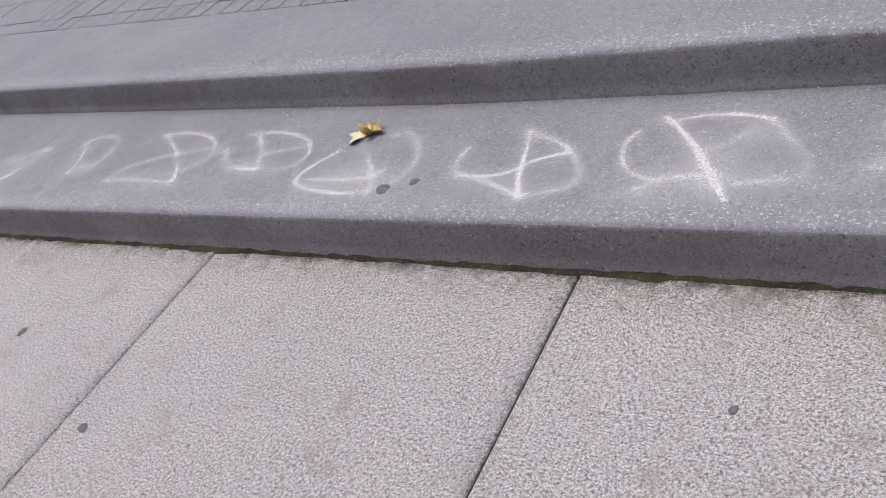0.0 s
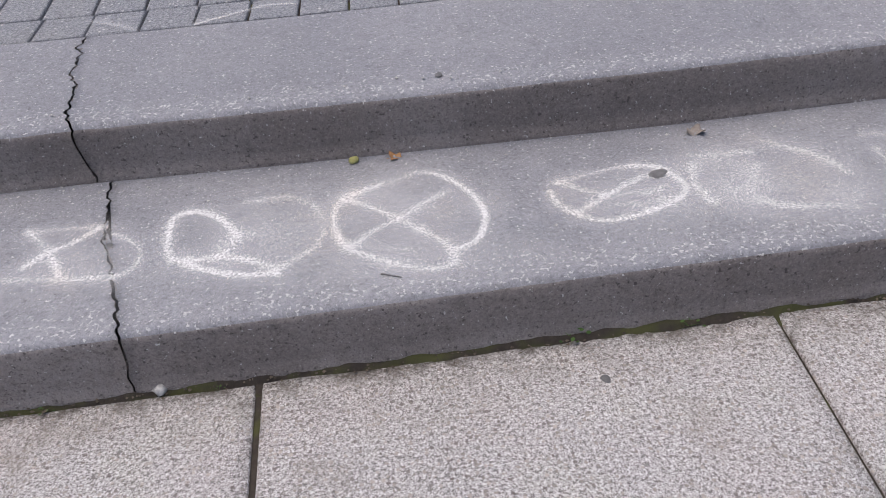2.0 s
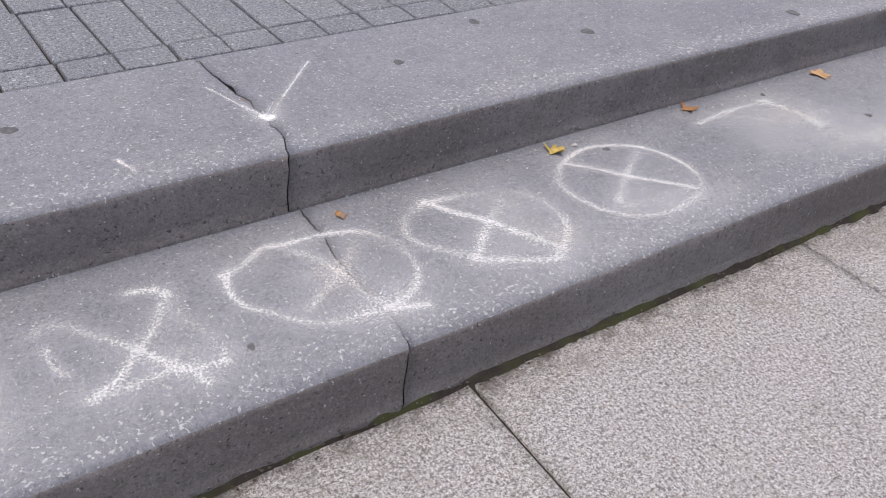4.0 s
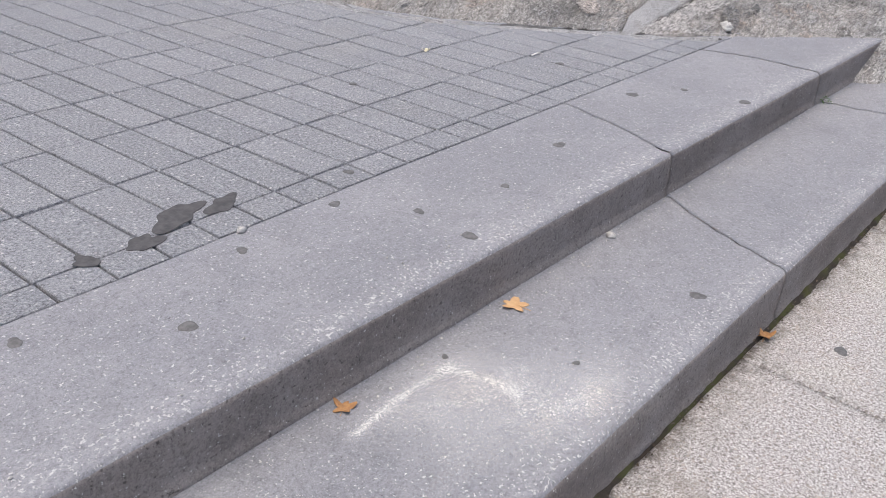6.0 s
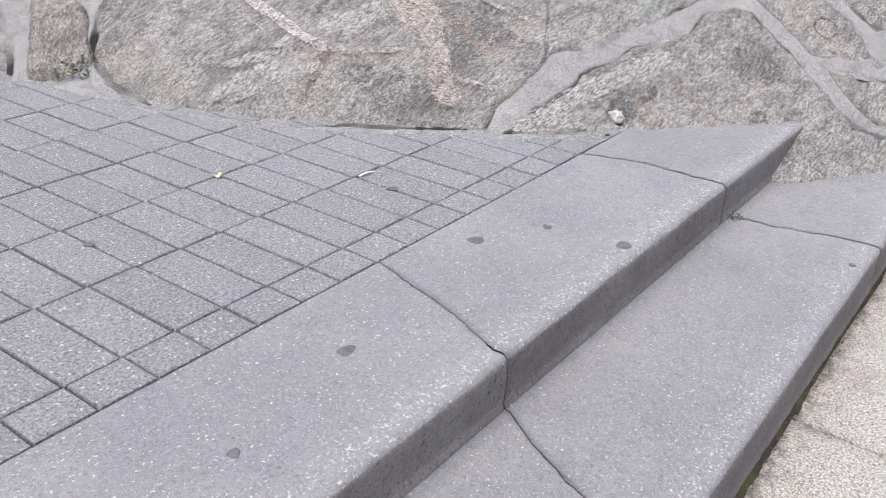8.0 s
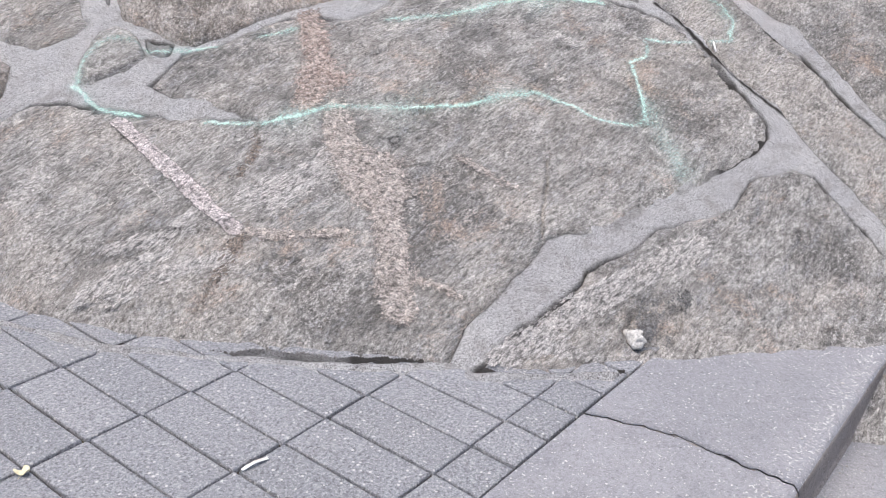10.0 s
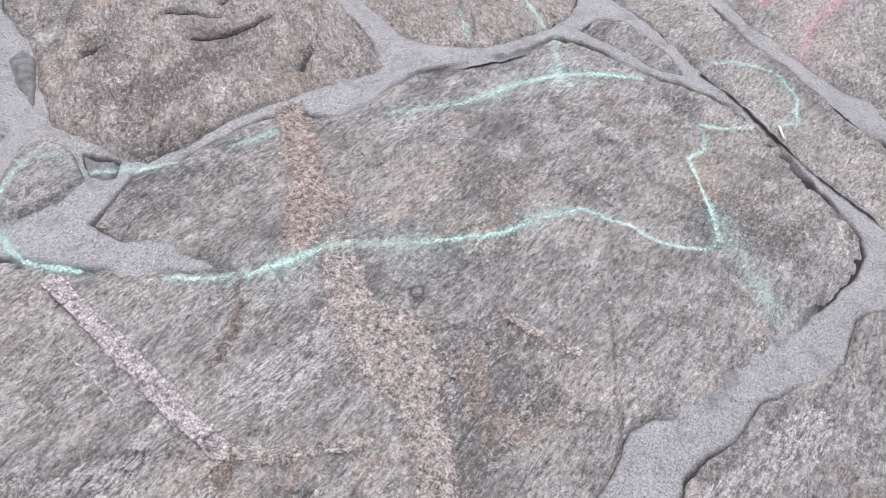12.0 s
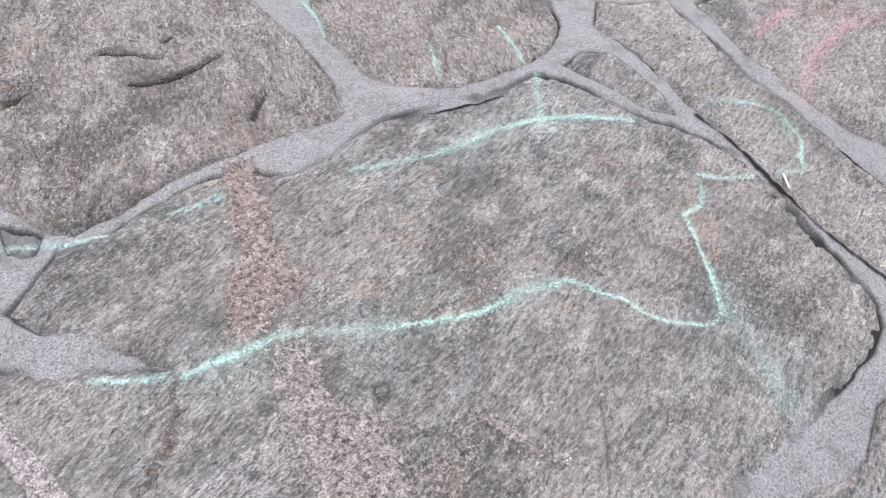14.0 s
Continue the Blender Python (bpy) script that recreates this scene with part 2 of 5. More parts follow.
def make_vein(name, a, b, most=0.95, ragged=1.5, fibre=None):
    """Coarse crystals with dark crevices; a vein frays at its edges, a streak runs with the grain."""
    n = Nodes(name)
    laid = n.attribute("chalk")
    v = n.stretch(fibre) if fibre else None
    body = n.noise(1.0, 7, 0.8, v) if fibre else n.noise(52, 6, 0.85)
    r, g, d = n.first(n.cells(62))
    crumb = n.noise(70, 6, 0.85)
    c = n.mix(r, a, b)
    c = n.mix(n.ramp(n.noise(9, 5, 0.7), 0.54, 0.66, 0, 0.5), c, tuple(x * 0.6 for x in a))
    c = n.mix(1.0, c, n.ramp(body if fibre else crumb, 0.38, 0.56, 0.3, 1.25), "MULTIPLY")
    c = n.mix(1.0, c, n.ramp(n.noise(180, 4, 0.85), 0.38, 0.62, 0.5, 1.45), "MULTIPLY")
    edge = n.math("ADD", laid, n.math("MULTIPLY", n.math("SUBTRACT", body, 0.5), ragged))
    cover = n.math("MULTIPLY", n.ramp(edge, 0.42, 0.54, 0.0, most), n.ramp(laid, 0.15, 0.3))
    return n.done(c, 0.85, n.math("ADD", crumb, n.math("MULTIPLY", n.cells(62, "Distance"), -0.7)), 0.016, 1.0, cover)


def make_chalk(name, colour, warm=(0.86, 0.78, 0.68), most=0.8, film=0.3, scale=210):
    """Chalk rubbed on rough stone: it catches the high grains first, as thickly as it was laid."""
    n = Nodes(name)
    laid = n.attribute("chalk")
    grain = n.noise(scale, 4, 0.85)
    need = n.math("SUBTRACT", 0.65, n.math("MULTIPLY", laid, 0.2))
    a = n.ramp(n.math("SUBTRACT", grain, need), -0.1, 0.14)
    a = n.math("MULTIPLY", a, n.ramp(laid, 0.02, 0.35, 0.0, most))
    a = n.math("ADD", n.math("MULTIPLY", a, 1.0 - 0.7 * film), n.math("MULTIPLY", laid, film))
    c = n.mix(n.ramp(n.noise(5, 3), 0.5, 0.66, 0, 0.45), colour, warm)
    return n.done(c, 0.97, None, alpha=a)


def make_plain(name, a, b, scale, rough=0.8, bump=0.002):
    n = Nodes(name)
    f = n.noise(scale, 5, 0.65)
    return n.done(n.mix(n.ramp(f, 0.3, 0.7), a, b), rough, f, bump, 0.6)


M_SLATE = make_plain("dark_slate_chip", (0.1, 0.1, 0.105), (0.21, 0.205, 0.205), 40, 0.8, 0.006)
M_MOSS = make_soil("mossy_dirt", 0.44)
M_SLAB, M_PAVER, M_SOIL, M_MORTAR = make_sidewalk(), make_paver(), make_soil(), make_mortar()
M_CHALK = make_chalk("white_chalk", (0.8, 0.79, 0.785), (0.8, 0.74, 0.68), most=0.73, film=0.29, scale=190)
M_MINT = make_chalk("mint_chalk", (0.56, 0.82, 0.75), (0.7, 0.84, 0.79), 0.7, 0.13, 120)
M_PINK = make_chalk("pink_chalk", (0.84, 0.42, 0.5), (0.8, 0.5, 0.55), 0.5, 0.15, 150)
M_CRUMB = make_plain("dark_crumbs", (0.045, 0.035, 0.028), (0.2, 0.16, 0.12), 25)
# for scratched rings, and for shade painted beside the vein and along splits
M_RING_SHADE = make_chalk("dark_scratch_and_shade", (0.06, 0.055, 0.055), (0.08, 0.07, 0.065), 0.95)
M_VEIN = make_vein("coarse_quartz_vein", (0.45, 0.395, 0.365), (0.66, 0.605, 0.57), 0.9, 1.5)
M_VEIN_GREY = make_vein("grey_quartz_vein", (0.52, 0.465, 0.465), (0.76, 0.7, 0.7), 0.97, 0.25)
M_VEIN_HAIR = make_vein("thin_pale_vein", (0.6, 0.57, 0.55), (0.76, 0.73, 0.71), 0.7, 0.6)
M_SEAM = make_vein("brown_weathered_seam", (0.26, 0.2, 0.165), (0.42, 0.345, 0.295), 0.55, 2.6)
M_VEIN_RUST = make_vein("rusty_vein", (0.42, 0.325, 0.29), (0.7, 0.6, 0.555), 0.8, 2.0)
M_VEIN_SOFT = make_vein("pale_rock_streak", (0.58, 0.55, 0.535), (0.74, 0.715, 0.7), 0.75, 2.0, (16.0, 95.0, 95.0))
M_HOLLOW_SHADE = make_vein("shaded_hollow_rock", (0.15, 0.15, 0.155), (0.3, 0.3, 0.305), 0.7, 2.2)
M_SPLASH = make_chalk("white_paint_splash", (0.85, 0.84, 0.83), (0.85, 0.84, 0.82), 0.9, 0.5, 260)
M_GUM = make_plain("old_chewing_gum", (0.1, 0.098, 0.1), (0.17, 0.165, 0.168), 70)
M_STAIN = make_plain("dried_dark_spill", (0.06, 0.058, 0.062), (0.1, 0.097, 0.1), 40)
M_LEAF_TAN = make_plain("dry_tan_leaf", (0.5, 0.3, 0.15), (0.66, 0.43, 0.24), 45)
M_LEAF_BROWN = make_plain("dry_brown_leaf", (0.3, 0.15, 0.07), (0.48, 0.27, 0.12), 60)
M_LEAF_GREY = make_plain("dull_grey_leaf", (0.2, 0.17, 0.15), (0.32, 0.28, 0.25), 60)
M_LEAF_YELLOW = make_plain("yellow_leaf", (0.38, 0.26, 0.06), (0.62, 0.47, 0.16), 50)
M_LEAF_PALE = make_plain("pale_cream_leaf", (0.6, 0.53, 0.35), (0.75, 0.7, 0.52), 50)
M_GREEN = make_plain("weed_green", (0.035, 0.085, 0.02), (0.1, 0.17, 0.04), 60, 0.6)
M_PEBBLE = make_plain("pale_pebble", (0.3, 0.29, 0.28), (0.66, 0.64, 0.62), 90)
M_PAPER = make_plain("white_paper_scrap", (0.72, 0.71, 0.69), (0.82, 0.81, 0.8), 30)
M_GROUND = make_plain("dark_bedding_soil", (0.05, 0.046, 0.042), (0.1, 0.092, 0.085), 8)


# ---- building helpers ----
def mesh_of(name, verts, faces, mats, wear=None, slots=None, smooth=True):
    me = bpy.data.meshes.new(name)
    me.from_pydata([tuple(map(float, v)) for v in verts], [], [tuple(int(i) for i in f) for f in faces])
    for m in mats:
        me.materials.append(m)
    if wear is not None:
        me.attributes.new("wear", "FLOAT", "POINT").data.foreach_set("value", np.asarray(wear, np.float32))
    if slots is not None:
        me.polygons.foreach_set("material_index", np.asarray(slots, np.int32))
    me.polygons.foreach_set("use_smooth", np.full(len(me.polygons), smooth))
    me.update()
    return me


def under(ob, parent):
    ob.parent = parent
    return ob


def part(name, me, parent, label=""):
    return tagged(under(new(name, me), parent), label)


def from_bm(name, bm, mat, smooth=True):
    me = bpy.data.meshes.new(name)
    bm.normal_update()
    bm.to_mesh(me)
    bm.free()
    me.materials.append(mat)
    me.polygons.foreach_set("use_smooth", np.full(len(me.polygons), smooth))
    return me


def lattice(ix, iy, seed):
    h = (ix.astype(np.int64) * 374761393 + iy.astype(np.int64) * 668265263 + seed * 974711) & 0x7FFFFFFF
    h = ((h ^ (h >> 13)) * 1274126177) & 0x7FFFFFFF
    return ((h ^ (h >> 16)) & 0xFFFF) / 65535.0


def value_noise(x, y, seed=0):
    """Smooth noise on a plane, -1 to 1."""
    ix, iy = np.floor(x), np.floor(y)
    fx, fy = x - ix, y - iy
    fx, fy = fx * fx * (3 - 2 * fx), fy * fy * (3 - 2 * fy)
    a, b = lattice(ix, iy, seed), lattice(ix + 1, iy, seed)
    c, d = lattice(ix, iy + 1, seed), lattice(ix + 1, iy + 1, seed)
    return 2 * ((a * (1 - fx) + b * fx) * (1 - fy) + (c * (1 - fx) + d * fx) * fy) - 1


def fbm(x, y, scale, octaves=4, seed=0):
    out, amp = np.zeros(np.shape(x)), 1.0
    for k in range(octaves):
        out = out + amp * value_noise(x * scale * 2.03**k + 17.3 * k, y * scale * 2.03**k - 9.1 * k, seed + k)
        amp *= 0.5
    return out / 2


# ---- plan ----
Z_LOW, Z_TOP = 0.165, 0.322


def y_up(x):
    """The face of the upper step: straight, then swinging gently back at the far end."""
    return np.interp(x, (-9, -3.8, -0.75, 0, 0.66, 1.1, 2.1, 3, 5, 9), (1.15, 0.795, 0.612, 0.59, 0.578, 0.555, 0.518, 0.515, 0.522, 0.528))


def y_pave(x):
    """The back edge of the upper step, where the block paving begins."""
    return np.interp(x, (-9, -4.8, -2.9, -1.5, -0.5, 0.5, 1.2, 2.6, 4.2, 5, 7.6, 9), (1.95, 1.54, 1.345, 1.21, 1.142, 1.08, 1.05, 1.018, 1.028, 1.046, 1.06, 1.065))


# ground sheet and the bed under the paving
s = 300
tagged(new("ground", mesh_of("ground", [(-s, -s, -0.07), (s, -s, -0.07), (s, s, -0.07), (-s, s, -0.07)], [(0, 1, 2, 3)], [M_GROUND])),
       "dark bare earth beyond the pavement", "ground", kind="structure")
xs = np.linspace(-9, 9, 73)
bed = [(x, y_pave(x) + 0.003, Z_TOP - 0.012) for x in xs] + [(x, 7.5, Z_TOP - 0.012) for x in xs]
tagged(new("plaza_bed", mesh_of("plaza_bed", bed, [(i, i + 1, 74 + i, 73 + i) for i in range(72)], [M_SOIL])),
       "dark sandy bed showing in the paver joints", "paving bed", kind="structure")


# ---- the two long concrete steps, in cast lengths parted by cracks ----
def crack(nodes, seed, rough=0.006):
    """A crack's run: its x at a distance u over the section (0 at the foot of the face, 1 at the back edge)."""
    us, vs = zip(*nodes)
    rng = np.random.default_rng(seed)
    fine = np.linspace(0, 1, 81)
    jag = np.cumsum(rng.normal(0, rough * 1.1, 81))
    jag -= np.interp(fine, np.linspace(0, 1, 17), jag[np.linspace(0, 80, 17).astype(int)])
    return lambda u: np.interp(u, us, vs) + np.interp(u, fine, jag)


def section(y0, z0, y1, z1, back, sink, r=0.023, batter=0.003):
    """The step's outline across its length: face with a slight batter, worn round nosing, tread."""
    out = [(y0 - 0.004, z0 - sink, 1.0), (y0 - 0.004, z0, 1.0), (y0 - 0.003, z0 + 0.016, 1.0)]
    rise = z1 - z0
    for k in (0.12, 0.3, 0.5, 0.7):
        out.append((y0 + batter * k, z0 + rise * k, 1.0))
    cy, cz = y0 + batter + r, z1 - r
    for a in np.linspace(178, 92, 7):
        out.append((cy + r * math.cos(radians(a)), cz + r * math.sin(radians(a)), 0.0 if a < 140 else 1.0))
    for k in np.r_[0.015, np.linspace(0.035, 1, 46)]:
        out.append((cy + (back - cy) * k, z1 + 0.0015 * k, 0.0))
    return out


def step_length(name, parent, face, z0, z1, back, left, right, seed, label, sink=0.06):
    """One cast length between two cracks."""
    span = float(right(0.5) - left(0.5))
    n = max(6, int(span / 0.03))
    base = section(0.0, z0, 0.0, z1, 1.0, sink)
    count = len(base)
    flat = section(0.0, z0, 0.0, z1, 0.55, sink)
    us = np.r_[0, np.cumsum([math.dist(a[:2], b[:2]) * (0 if k == 0 else 1) for k, (a, b) in enumerate(zip(flat, flat[1:]))])]
    us = us / us[-1]
    foot = np.array([p[0] for p in section(0.0, z0, 0.0, z1, 0.0, sink)])
    share = np.array([p[0] for p in base]) - foot
    f = np.linspace(0, 1, n + 1)[:, None]
    x = left(us)[None] * (1 - f) + right(us)[None] * f
    fy = face(x)
    y, z = fy + foot + share * (back(x) - fy), np.broadcast_to([p[1] for p in base], x.shape)
    wear = list(np.where(z > z1 - 0.012, np.clip(1 - np.abs(y - fy - 0.045) / 0.07, 0, 1), 0.0).ravel())
    verts = np.stack([x, y, z], -1).reshape(-1, 3)
    near = np.array([1.0 if 6 < (k % count) < 18 else 0.35 for k in range(len(verts))])
    dent = fbm(verts[:, 0], verts[:, 1] + verts[:, 2], 9, 4, seed)
    chip = np.clip(fbm(verts[:, 0], verts[:, 2] * 3, 26, 3, seed + 7) - 0.22, 0, 1)
    verts[:, 2] -= near * (0.0025 * np.abs(dent) + 0.012 * chip * (near > 0.5))
    verts[:, 1] += (near > 0.5) * (0.002 * dent + 0.008 * chip)
    # the ends dip and round off where they meet the crack
    faces, slots = [], []
    for i in range(n):
        for j in range(count - 1):
            a = i * count + j
            faces.append((a, a + 1, a + count + 1, a + count))
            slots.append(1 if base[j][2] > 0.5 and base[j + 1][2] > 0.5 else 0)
    for i, flip in ((0, False), (n, True)):
        ring = [i * count + j for j in range(count)]
        low = len(verts) + 0
        verts = np.vstack([verts, [(verts[ring[-1]][0], verts[ring[-1]][1], z0 - sink)]])
        wear.append(0.0)
        f = ring + [low]
        faces.append(tuple(f) if not flip else tuple(reversed(f)))
        slots.append(1)
    faces = [tuple(reversed(f)) for f in faces]
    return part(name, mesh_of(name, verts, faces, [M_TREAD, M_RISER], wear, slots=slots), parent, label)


def steady(x):
    return lambda u: x + 0 * u


GAP = 0.0035


def moved(run, by, wide=0.0):
    return lambda u: run(u) + by * (1 + wide * np.cos(u * 9 + by * 999))


cracks_low = [crack([(0, 0.833), (0.22, 0.838), (0.31, 0.821), (0.42, 0.805), (0.51, 0.786), (0.64, 0.747), (0.73, 0.742), (0.89, 0.726), (1, 0.72)], 3, 0.005),
              crack([(0, 3.09), (0.23, 3.105), (0.32, 3.112), (0.47, 3.108), (0.63, 3.104), (0.76, 3.117), (1, 3.12)], 4, 0.003),
              crack([(0, 5.70), (0.24, 5.718), (0.375, 5.748), (0.54, 5.789), (0.755, 5.854), (0.92, 5.924), (1, 5.94)], 5, 0.004),
              crack([(0, 7.6), (0.33, 7.582), (0.48, 7.558), (0.61, 7.518), (0.745, 7.488), (0.82, 7.492), (1, 7.46)], 6, 0.005)]
cracks_up = [crack([(0, 0.69), (0.23, 0.67), (0.33, 0.656), (0.57, 0.638), (0.66, 0.618), (0.87, 0.612), (1, 0.612)], 7, 0.007),
             crack([(0, 3.09), (0.23, 3.096), (0.29, 3.112), (0.46, 3.118), (0.69, 3.101), (0.94, 3.083), (1, 3.08)], 8, 0.003),
             crack([(0, 5.925), (0.22, 5.928), (0.3, 5.931), (0.46, 5.976), (0.63, 6.011), (0.81, 6.042), (1, 6.08)], 9, 0.003),
             crack([(0, 7.37), (0.23, 7.368), (0.45, 7.36), (0.69, 7.349), (0.88, 7.307), (1, 7.272)], 10, 0.005)]


def build_step(name, face, z0, z1, back, runs, ends, label, widths):
    thing = tagged(new(name), label, "concrete step", kind="structure")
    bounds = [steady(ends[0]), *runs, steady(ends[1])]
    for k in range(len(bounds) - 1):
        gl = GAP * widths[k - 1] if k else 0
        gr = GAP * widths[k] if k < len(runs) else 0
        step_length("cast_length", thing, face, z0, z1, back, moved(bounds[k], gl, 0.35), moved(bounds[k + 1], -gr, 0.35), 40 + k * 3, "")
    return thing


build_step("step_lower", lambda x: 0.0 * x, 0.0, Z_LOW, lambda x: y_up(x) + 0.03, cracks_low, (-8.5, 9.4),
           "low grey cast concrete step, cracked, with a worn round nosing", (0.75, 0.4, 0.4, 0.7))
build_step("step_upper", lambda x: y_up(x) - 0.008, Z_LOW, Z_TOP, y_pave, cracks_up, (-8.5, 8.43),
           "grey cast concrete upper step with worn speckled nosing and hairline cracks", (0.7, 0.35, 0.32, 0.7))

# ---- dirt in the joint along the foot of the lower step ----
xs = np.arange(-8.4, 9.4, 0.012)
rows_y = np.array([-0.052, -0.046, -0.041, -0.036, -0.032, -0.028, -0.02, -0.014, -0.008, 0.0, 0.006])
gx, gy = np.meshgrid(xs, rows_y, indexing="ij")
rise = fbm(gx, gy, 22, 4, 5)
wide = 0.5 + 0.45 * fbm(gx, gx * 0 + 2, 3, 3, 9) + 0.3 * fbm(gx, gy, 24, 3, 19)
gz = -0.008 + 0.017 * np.clip((gy + 0.021 + 0.042 * (wide - 0.5)) / 0.016, 0, 1) + 0.011 * rise - 0.02 * (gy < -0.045)
idx = np.arange(gx.size).reshape(gx.shape)
quads = np.stack([idx[:-1, :-1], idx[1:, :-1], idx[1:, 1:], idx[:-1, 1:]], -1).reshape(-1, 4)
tagged(new("joint_dirt", mesh_of("joint_dirt", np.stack([gx, gy, gz], -1).reshape(-1, 3), quads, [M_MOSS])),
       "dark damp dirt and moss packed along the step's foot", "dirt", kind="stuff")

# ---- the outcrop: stones bedded in mortar on a slope ----
RX, RY = 7.4, 1.9
TERMS = ((0, 0, 0.5219), (0, 1, 0.435), (0, 2, -0.0106), (0, 3, 0.0006), (1, 0, -0.0395), (1, 1, -0.0087), (1, 2, 0.0015),
         (2, 0, -0.0615), (2, 1, 0.0382), (3, 0, 0.0093))


def slope(x, y):
    s = (x - RX) * 0.596 - (y - RY) * 0.803
    d = (x - RX) * 0.803 + (y - RY) * 0.596
    sc, dc = np.clip(s, -2.0, 2.2), np.clip(d, -0.6, 2.1)
    return sum(c * sc**i * dc**j for i, j, c in TERMS) + 0.42 * (d - dc)


def inside(x, y, ring):
    """Distance to a ring's edge, positive within."""
    ring = np.array(ring)
    best, odd = np.full(x.shape, 9.0), np.zeros(x.shape, bool)
    for a, b in zip(ring, np.roll(ring, -1, 0)):
        e = b - a
        t = np.clip(((x - a[0]) * e[0] + (y - a[1]) * e[1]) / (e @ e), 0, 1)
        best = np.minimum(best, np.hypot(x - a[0] - t * e[0], y - a[1] - t * e[1]))
        if abs(e[1]) > 1e-9:
            odd ^= ((a[1] > y) != (b[1] > y)) & (x < a[0] + (y - a[1]) / e[1] * e[0])
    return np.where(odd, best, -best)


